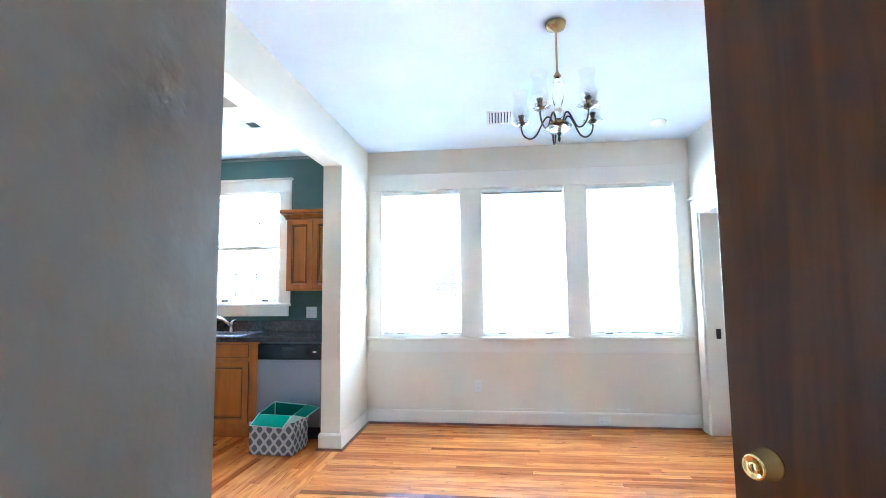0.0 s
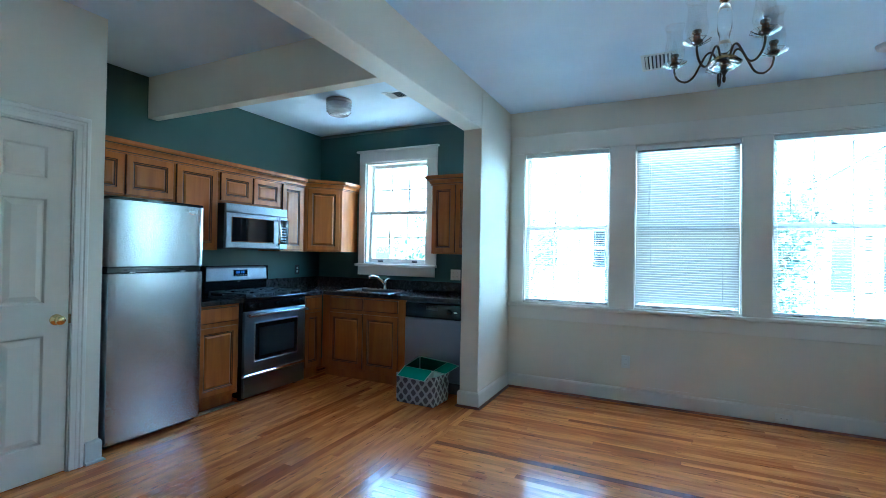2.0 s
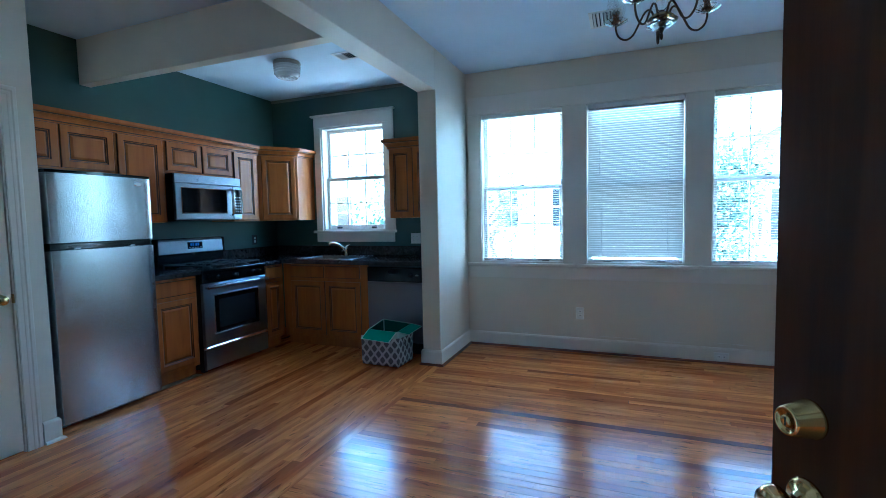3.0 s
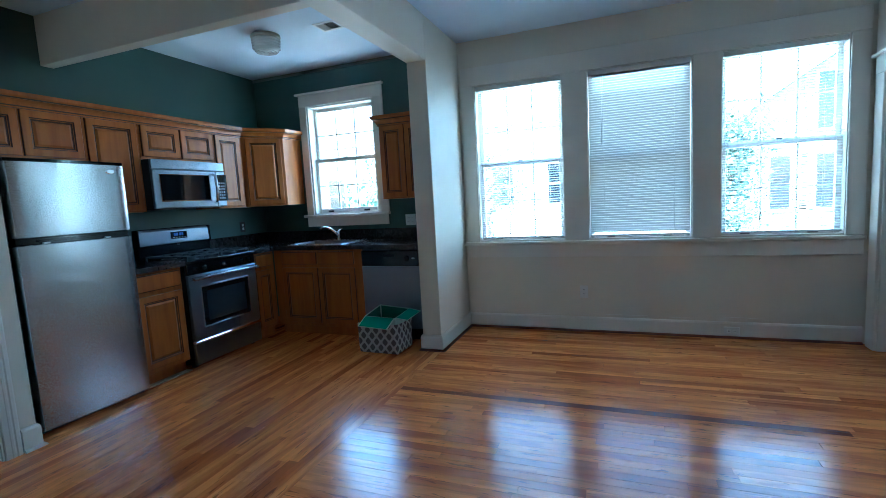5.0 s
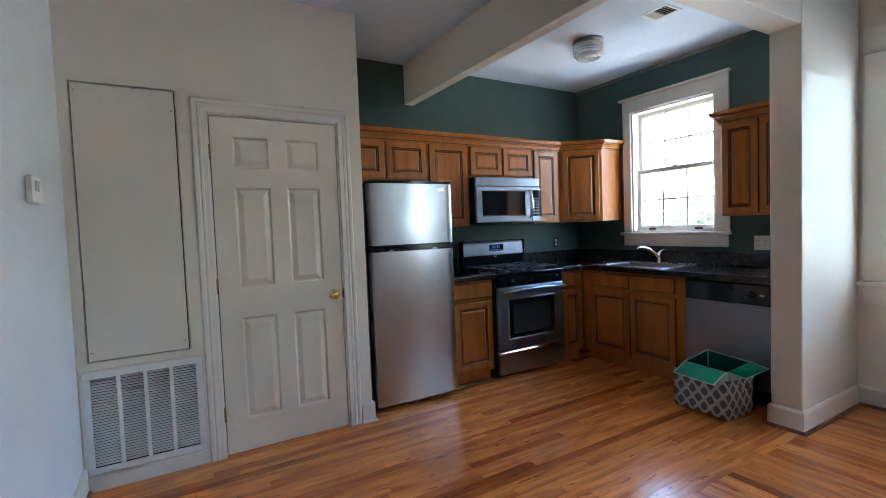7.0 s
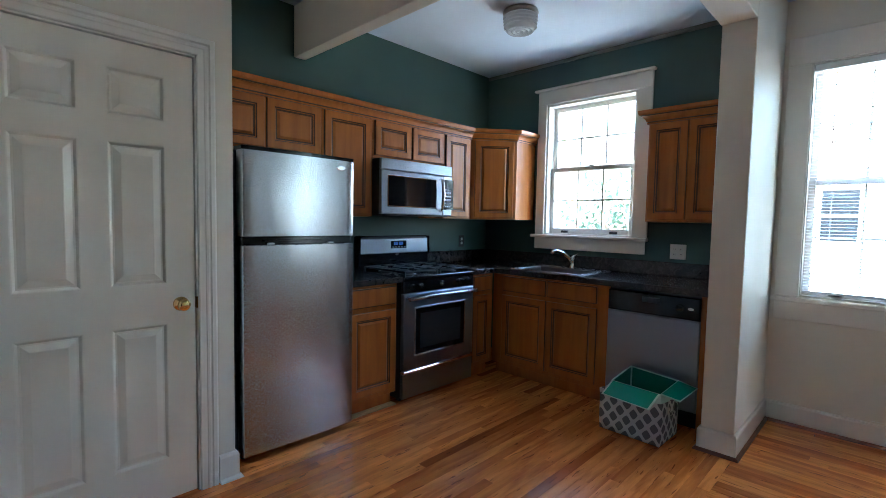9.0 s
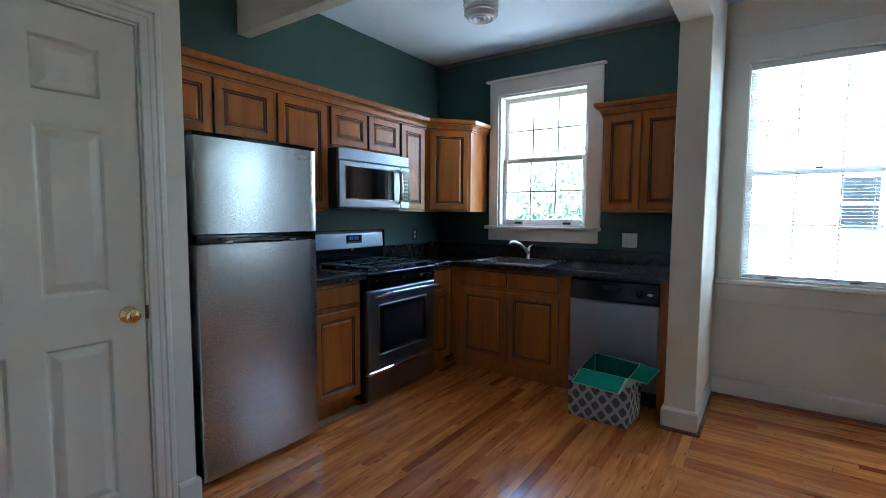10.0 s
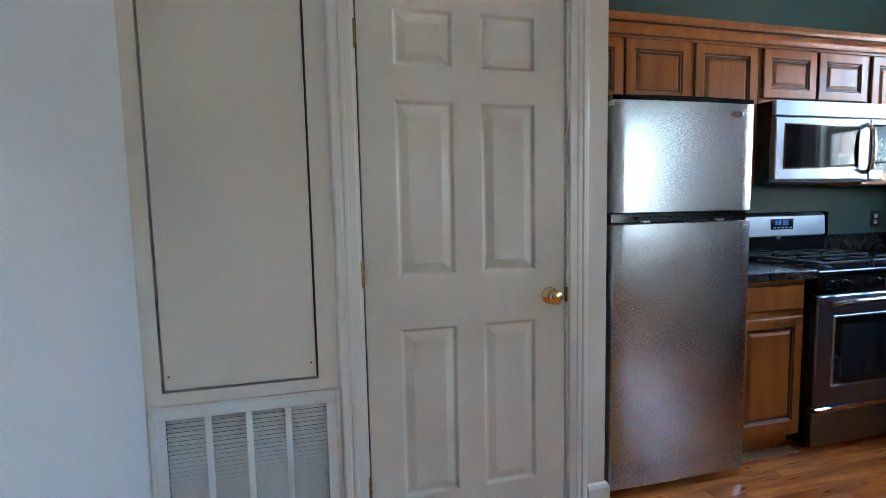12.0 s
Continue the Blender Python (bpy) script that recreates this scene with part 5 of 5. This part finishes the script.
TURN = Matrix.Translation((-0.53, -0.02, 0)) @ Matrix.Rotation(radians(-2), 4, "Z")
BW, BDp, BH = 0.195, 0.145, 0.262


def slab(bm, corners, thick, mi=0):
    """A sheet of the given thickness on three or more corners."""
    vs_ = [Vector(c_) for c_ in corners]
    nrm = (vs_[1] - vs_[0]).cross(vs_[2] - vs_[0]).normalized() * thick
    a_ = [bm.verts.new(TURN @ v) for v in vs_]
    b_ = [bm.verts.new(TURN @ (v + nrm)) for v in vs_]
    bm.faces.new(a_[::-1]).material_index = mi
    bm.faces.new(b_).material_index = mi
    for k in range(len(a_)):
        bm.faces.new((a_[k], a_[(k + 1) % len(a_)], b_[(k + 1) % len(a_)], b_[k])).material_index = mi
    return bm


bm = bmesh.new()
N = 10
outer = []
for lev in range(7):
    z = BH * lev / 6
    bulge = 0.010 * math.sin(math.pi * lev / 6)
    ring_ = []
    for sx, sy, ex, ey in ((-1, -1, 1, -1), (1, -1, 1, 1), (1, 1, -1, 1), (-1, 1, -1, -1)):
        for k in range(N):
            q = k / N
            x, y = sx + (ex - sx) * q, sy + (ey - sy) * q
            sag = 0.012 * math.sin(math.pi * q) * (lev / 6) ** 3
            wob = noise.noise(Vector((x * 2.3, y * 2.3, z * 9))) * 0.006 * (lev > 0)
            ring_.append(bm.verts.new(TURN @ Vector((x * (BW + bulge * abs(math.sin(math.pi * q)) + wob) * (0.97 + 0.03 * lev / 6), y * (BDp + bulge * 0.6 + wob) * (0.97 + 0.03 * lev / 6), z - sag))))
    outer.append(ring_)
for a_, b_ in zip(outer, outer[1:]):
    for k in range(4 * N):
        bm.faces.new((a_[k], a_[(k + 1) % (4 * N)], b_[(k + 1) % (4 * N)], b_[k])).smooth = True
inner = [[bm.verts.new(v.co + (TURN @ Vector((0, 0, 0)) - v.co).xy.to_3d() * 0.03 + Vector((0, 0, dz_))) for v in outer[-1]] for dz_ in (0.002, -0.2)]
for a_, b_ in ((outer[-1], inner[0]), (inner[0], inner[1])):
    for k in range(4 * N):
        bm.faces.new((a_[k], a_[(k + 1) % (4 * N)], b_[(k + 1) % (4 * N)], b_[k]))
bm.faces.new(outer[0][::-1])
part("body", bm, BINM, bn)
for sx in (-1, 1):
    bm = bmesh.new()
    pts = [TURN @ Vector((sx * (BW + 0.012), y, z)) for y, z in ((-0.06, 0.225), (-0.055, 0.19), (-0.03, 0.178), (0.03, 0.178), (0.055, 0.19), (0.06, 0.225))]
    tube(bm, pts, 0.008, 8)
    part("handle", bm, BINM, bn, "fabric side handle")

gb = thing("green_box", (-0.50, 0.02, 0.10), "open green box with pale edges sitting in the fabric bin", "box")
zt_ = 0.335


def edged(name, corners, face, label):
    """A card flap with a thin pale border round its face."""
    bm = bmesh.new()
    slab(bm, corners, -0.004, 1)
    c_ = sum((Vector(p) for p in corners), Vector()) / len(corners)
    nrm = (Vector(corners[1]) - Vector(corners[0])).cross(Vector(corners[2]) - Vector(corners[0])).normalized()
    small = []
    for p in corners:
        v = c_ - Vector(p)
        small.append(Vector(p) + v.normalized() * 0.012 + nrm * 0.0006)
    slab(bm, small, 0.0008, 0)
    return part(name, bm, [face, CARD_EDGE], gb, label)


BL, BR, FL, FR = (-0.115, 0.13, 0.368), (0.185, 0.135, 0.345), (-0.125, -0.125, 0.325), (0.182, -0.138, 0.322)


def down(p, z):
    return (p[0], p[1], z)


edged("back_panel", [down(BL, 0.1), down(BR, 0.1), BR, BL], CARD_IN, "dark green inside of the back")
edged("side_panel", [down(FL, 0.1), down(BL, 0.1), BL, FL], CARD_IN, "dark green side")
edged("side_panel", [down(BR, 0.1), down(FR, 0.1), FR, BR], CARD_IN, "dark green side")
edged("front_panel", [down(FR, 0.1), down(FL, 0.1), FL, FR], CARD_IN, "dark green inside of the front")
edged("bottom", [down(FL, 0.22), down(FR, 0.22), down(BR, 0.22), down(BL, 0.22)], CARD_IN, "dark green inside")
edged("front_flap", [(-0.135, -0.24, 0.262), (0.168, -0.262, 0.255), FR, FL], CARD, "green front flap folded out")
edged("side_flap", [FR, (0.285, -0.112, 0.300), (0.305, 0.125, 0.328), BR], CARD, "green side flap folded out")

# ---- outside ----
setting("ground", boxes(WORLD, [(-400, 400, -400, 400, -1.3, -1.25)]), GRASS, "grey paved yard outside")
hs = thing("neighbour_house", (4, 10, -1.25), "white clapboard neighbour house in the sun", "house")
HY = 13.0


def clapboards(name, x0, x1, z0, z1, y, parent, material=None):
    bm = bmesh.new()
    z = z0
    while z < z1:
        q = [bm.verts.new(p) for p in ((x0, y - 0.012, z), (x1, y - 0.012, z), (x1, y, z + 0.12), (x0, y, z + 0.12))]
        bm.faces.new(q)
        lo_ = [bm.verts.new(p) for p in ((x0, y, z), (x1, y, z))]
        bm.faces.new((q[0], lo_[0], lo_[1], q[1]))
        z += 0.12
    return part(name, bm, material or SIDING, parent, "clapboard siding")


part("wall", boxes(WORLD, [(-14, 4.6, HY, HY + 6, -1.25, 3.6)]), SIDING, hs, "white wall")
clapboards("siding", -14, 4.6, -1.0, 3.45, HY - 0.002, hs)
bm = bmesh.new()
for xa, xb, ya, ridge, yb, zb, zr in ((-14.5, 4.7, HY - 0.4, HY + 3, HY + 6.4, 3.55, 5.0),):
    q = [bm.verts.new(p) for p in ((xa, ya, zb), (xb, ya, zb), (xb, ridge, zr), (xa, ridge, zr), (xa, yb, zb), (xb, yb, zb))]
    bm.faces.new((q[0], q[1], q[2], q[3]))
    bm.faces.new((q[3], q[2], q[5], q[4]))
    bm.faces.new((q[0], q[3], q[4]))
    bm.faces.new((q[1], q[5], q[2]))
    bm.faces.new((q[0], q[4], q[5], q[1]))
part("roof", bm, ROOFING, hs, "grey shingle roof")
for x, z in ((-12.0, 0.9), (-9.5, 0.9), (-7.0, 0.9), (-4.6, 0.9), (-2.5, 0.9), (-0.5, 0.9), (2.2, 0.9)):
    w_ = part("window", boxes(WORLD, [(x - 0.45, x + 0.45, HY - 0.05, HY - 0.015, z, z + 1.5)]), TRIM, hs, "white framed window")
    part("pane", boxes(WORLD, [(x - 0.38, x + 0.38, HY - 0.056, HY - 0.05, z + 0.07, z + 0.72), (x - 0.38, x + 0.38, HY - 0.056, HY - 0.05, z + 0.78, z + 1.43)]), DARKGLASS, w_, "dark panes")
    for s in (-1, 1):
        bm = bmesh.new()
        xs = x + s * 0.66
        box(bm, WORLD, xs - 0.2, xs - 0.16, HY - 0.06, HY - 0.015, z, z + 1.5)
        box(bm, WORLD, xs + 0.16, xs + 0.2, HY - 0.06, HY - 0.015, z, z + 1.5)
        for k in range(22):
            zz = z + 0.03 + k * 0.066
            box(bm, WORLD, xs - 0.16, xs + 0.16, HY - 0.055, HY - 0.02, zz, zz + 0.045)
        part("shutter", bm, SHUTTER, w_, "louvred shutter")
# gabled wing that stands nearer
gw = thing("gabled_house", (8.3, 10, -1.25), "pale grey green gabled house with tall shuttered windows", "house")
GY = 11.0
bm = bmesh.new()
pl = [(4.75, -1.25), (12.0, -1.25), (12.0, 3.4), (8.4, 5.6), (4.75, 3.2)]
fa_ = [bm.verts.new((x, GY, z)) for x, z in pl]
ba_ = [bm.verts.new((x, HY - 0.1, z)) for x, z in pl]
bm.faces.new(fa_)
bm.faces.new(ba_[::-1])
for k in range(5):
    bm.faces.new((fa_[k], ba_[k], ba_[(k + 1) % 5], fa_[(k + 1) % 5]))
part("wall", bm, SIDING_B, gw, "pale grey green wall")
clapboards("siding", 4.75, 12.0, -1.1, 3.1, GY - 0.003, gw, SIDING_B)
part("corner_board", boxes(WORLD, [(4.70, 4.95, GY - 0.05, GY - 0.016, -1.2, 3.1), (5.78, 5.95, GY - 0.05, GY - 0.016, -1.2, 3.1)]), TRIM, gw, "white upright boards")
bm = bmesh.new()
for (xa, za), (xb, zb) in (((4.3, 3.0), (8.4, 5.7)), ((8.4, 5.7), (12.4, 3.2))):
    q = [bm.verts.new((x, y, z + dz_)) for x, z in ((xa, za), (xb, zb)) for y in (GY - 0.3, HY - 0.1) for dz_ in (0, 0.14)]
    for idx in ((0, 1, 3, 2), (4, 6, 7, 5), (0, 4, 5, 1), (2, 3, 7, 6), (0, 2, 6, 4), (1, 5, 7, 3)):
        bm.faces.new([q[i] for i in idx])
part("roof", bm, ROOFING, gw, "grey roof with white rake boards")
for x, z in ((5.35, 0.5), (6.35, 0.5), (7.35, 0.5), (6.35, 2.5), (7.35, 2.7), (8.4, 2.7)):
    w_ = part("window", boxes(WORLD, [(x - 0.27, x + 0.27, GY - 0.05, GY - 0.015, z, z + 1.5)]), TRIM, gw, "white framed window")
    part("pane", boxes(WORLD, [(x - 0.22, x + 0.22, GY - 0.056, GY - 0.05, z + 0.06, z + 1.44)]), DARKGLASS, w_, "dark panes")
    bm = bmesh.new()
    for s in (-1, 1):
        for k in range(22):
            zz = z + 0.03 + k * 0.066
            box(bm, WORLD, x + s * 0.4 - 0.11, x + s * 0.4 + 0.11, GY - 0.05, GY - 0.02, zz, zz + 0.045)
    part("shutter", bm, SHUTTER, w_, "louvred shutters")


def tree(x, y, height, spread, leaves, seed, label, low=0.35):
    rnd = random.Random(seed)
    t = thing("tree", (x, y, -1.25), label, "tree", "trees in the yard")
    base_ = Vector((x, y, -1.25))
    bm = bmesh.new()
    tips = []
    pts = [base_ + Vector((rnd.uniform(-0.05, 0.05) * k, rnd.uniform(-0.05, 0.05) * k, height * 0.7 * k / 6)) for k in range(7)]
    tube(bm, pts, [0.16 * (1 - 0.12 * k) for k in range(7)], 9)
    for k in range(16):
        q = rnd.uniform(low, 1.0)
        st = base_ + Vector((0, 0, height * 0.7 * q))
        st.xy = pts[min(6, int(q * 6))].xy
        an = rnd.uniform(0, math.tau)
        ln = spread * rnd.uniform(0.5, 1.0) * (1.15 - 0.5 * q)
        end = st + Vector((math.cos(an) * ln, math.sin(an) * ln, ln * rnd.uniform(0.3, 0.8)))
        mid_ = (st + end) / 2 + Vector((rnd.uniform(-0.15, 0.15), rnd.uniform(-0.15, 0.15), 0.1))
        tube(bm, [st, mid_, end], [0.05, 0.032, 0.014], 6)
        tips += [mid_, end]
        for j in range(3):
            e2 = mid_ + (end - mid_) * rnd.uniform(0, 1) + Vector((rnd.uniform(-1, 1), rnd.uniform(-1, 1), rnd.uniform(-0.3, 0.9))) * ln * 0.3
            tube(bm, [mid_, (mid_ + e2) / 2 + Vector((0, 0, 0.04)), e2], [0.02, 0.012, 0.006], 5)
            tips.append(e2)
    part("trunk", bm, BARK, t, "rough brown trunk and limbs")
    vs_, fs_ = [], []
    for k in range(leaves):
        c_ = rnd.choice(tips) + Vector((rnd.gauss(0, 0.22), rnd.gauss(0, 0.22), rnd.gauss(0, 0.2)))
        d_ = Vector((rnd.gauss(0, 1), rnd.gauss(0, 1), rnd.gauss(0, 1))).normalized() * rnd.uniform(0.035, 0.07)
        s_ = d_.orthogonal() * 0.45
        i = len(vs_)
        vs_ += [c_ - d_ - base_, c_ + s_ - base_, c_ + d_ - base_, c_ - s_ - base_]
        fs_.append((i, i + 1, i + 2, i + 3))
    me_ = bpy.data.meshes.new("crown")
    me_.from_pydata([tuple(v) for v in vs_], [], fs_)
    me_.materials.append(LEAF)
    cr_ = new("crown", me_)
    cr_.parent = t
    ORIGIN[cr_] = base_
    cr_["kind"] = "stuff"
    return t


tree(3.02, 5.4, 4.8, 0.50, 4200, 3, "leafy green yard tree before the neighbour house", 0.15)
tree(-2.8, 4.6, 3.5, 1.2, 2000, 14, "leafy green tree close outside the sink window", 0.2)
tree(-3.4, 6.4, 4.2, 1.7, 2200, 5, "sparse green tree outside the sink window", 0.3)
tree(-2.0, 8.4, 4.6, 1.6, 1500, 8, "thinly leaved tree outside the sink window", 0.3)

# ---- floor boards ----
setting("floor", boxes(WORLD, [(XK - 0.1, 5.0, -6.1, YF + 0.1, -0.2, -0.004)]), GAP, "dark seams under the hardwood floor boards")
PW, T = 0.057, 0.012
FACES = {}


def floor_piece(length, width):
    key = (round(length, 2), round(width, 4))
    if key not in FACES:
        bm = bmesh.new()
        rings(bm, Matrix.Translation((0, 0, 0)), -key[0] / 2, key[0] / 2, -key[1] / 2, key[1] / 2, [(0.0002, -T), (0.0002, -0.0003), (0.0006, 0.0)], back=False)
        FACES[key] = mesh_of("floor_board", bm, FLOOR_X, (0, 0, 0))
    return FACES[key]


rnd = random.Random(11)
joined = []
hw = thing("hardwood_floor", (0, 0, 0), "varnished orange oak strip floor, glossy and worn", "floor", kind="structure")
placed = []


def lay(u0, u1, v0, v1, along_x, skip=None):
    """Rows of boards: u along the grain, v across it."""
    rows_ = max(1, int(round((v1 - v0) / PW)))
    w_ = (v1 - v0) / rows_
    for r in range(rows_):
        v = v0 + (r + 0.5) * w_
        u = u0 - rnd.uniform(0, 0.9)
        while u < u1:
            ln = rnd.choice((0.5, 0.7, 0.9, 1.1, 1.4, 1.8))
            a_, b_ = max(u, u0), min(u + ln, u1)
            u += ln
            if b_ - a_ < 0.02:
                continue
            placed.append(((a_ + b_) / 2, v, b_ - a_ - 0.0004, w_ - 0.0003, along_x))


lay(YB, YF, XK, 0.0, False)
lay(0.0, XR, -0.775, YF, True)
lay(0.0, XR, YB, -0.832, True)
near = sorted(placed, key=lambda p: (Vector(((p[0], p[1]) if p[4] else (p[1], p[0]))) - Vector((-0.4, -1.4))).length)
for n, (u, v, ln, w_, ax) in enumerate(near):
    if n < 520:
        ob = new("floor_board", floor_piece(ln, w_))
        ob.parent = hw
        ob.location = (u, v, rnd.uniform(-0.0003, 0.0002)) if ax else (v, u, rnd.uniform(-0.0003, 0.0002))
        ob.rotation_euler = (radians(rnd.gauss(0, 0.22)), 0, 0 if ax else radians(90))
    else:
        joined.append((u, v, ln, w_, ax))
for u, ln in ((0.42, 0.84), (1.24, 0.79), (2.1, 0.92), (2.9, 0.68)):
    bm = bmesh.new()
    rings(bm, WORLD, u - ln / 2, u + ln / 2, -0.831, -0.776, [(0.0002, -T), (0.0002, -0.0003), (0.0006, 0.0)], back=False)
    part("dark_floor_board", bm, FLOOR_DARK if u < 2.5 else FLOOR_X, hw, "dark replaced floor board")
for ax in (True, False):
    bm = bmesh.new()
    for u, v, ln, w_, a_ in joined:
        if a_ == ax:
            rings(bm, WORLD, u - ln / 2, u + ln / 2, v - w_ / 2, v + w_ / 2, [(0.0002, -T), (0.0002, -0.0003), (0.0006, 0.0)], back=False)
    ob = new("far_floor_boards", mesh_of("far_floor_boards", bm, FLOOR_J, (0, 0, 0)))
    ob.parent = hw
    ob["kind"] = "stuff"
    if not ax:
        ob.matrix_basis = Matrix(((0, 1, 0, 0), (1, 0, 0, 0), (0, 0, 1, 0), (0, 0, 0, 1)))
for nm, r in (("hall_floor", (-0.5, 4.0, -6.0, YB - 0.002, -0.012, 0.0)), ("next_room_floor", (XR + 0.002, 4.9, -1.5, 0.9, -0.012, 0.0))):
    setting(nm, boxes(WORLD, [r]), FLOOR_J, "plain oak floor")
SCUFF = shader("bare_plaster_scuff", (0.88, 0.87, 0.84), 0.8)[0]
for k, (x, ln, z) in enumerate(((1.32, 0.36, 0.165), (1.86, 0.20, 0.158), (2.28, 0.22, 0.176), (0.55, 0.3, 0.150), (2.46, 0.12, 0.171))):
    mk = thing("paint_scuff", (x, YF, z), "thin pale scrape in the paint above the baseboard", "scratch", "scrapes on the dining wall")
    part("scrape", boxes(FAR, [(x, x + ln, z, z + 0.0022, -YF - 0.001, -YF + 0.0006)]), SCUFF, mk)
setting("threshold", boxes(WORLD, [(ENTRY[0], ENTRY[1], YB - 0.16, YB - 0.01, 0.0, 0.015)], 0.005), SHOE, "worn dark wooden threshold")
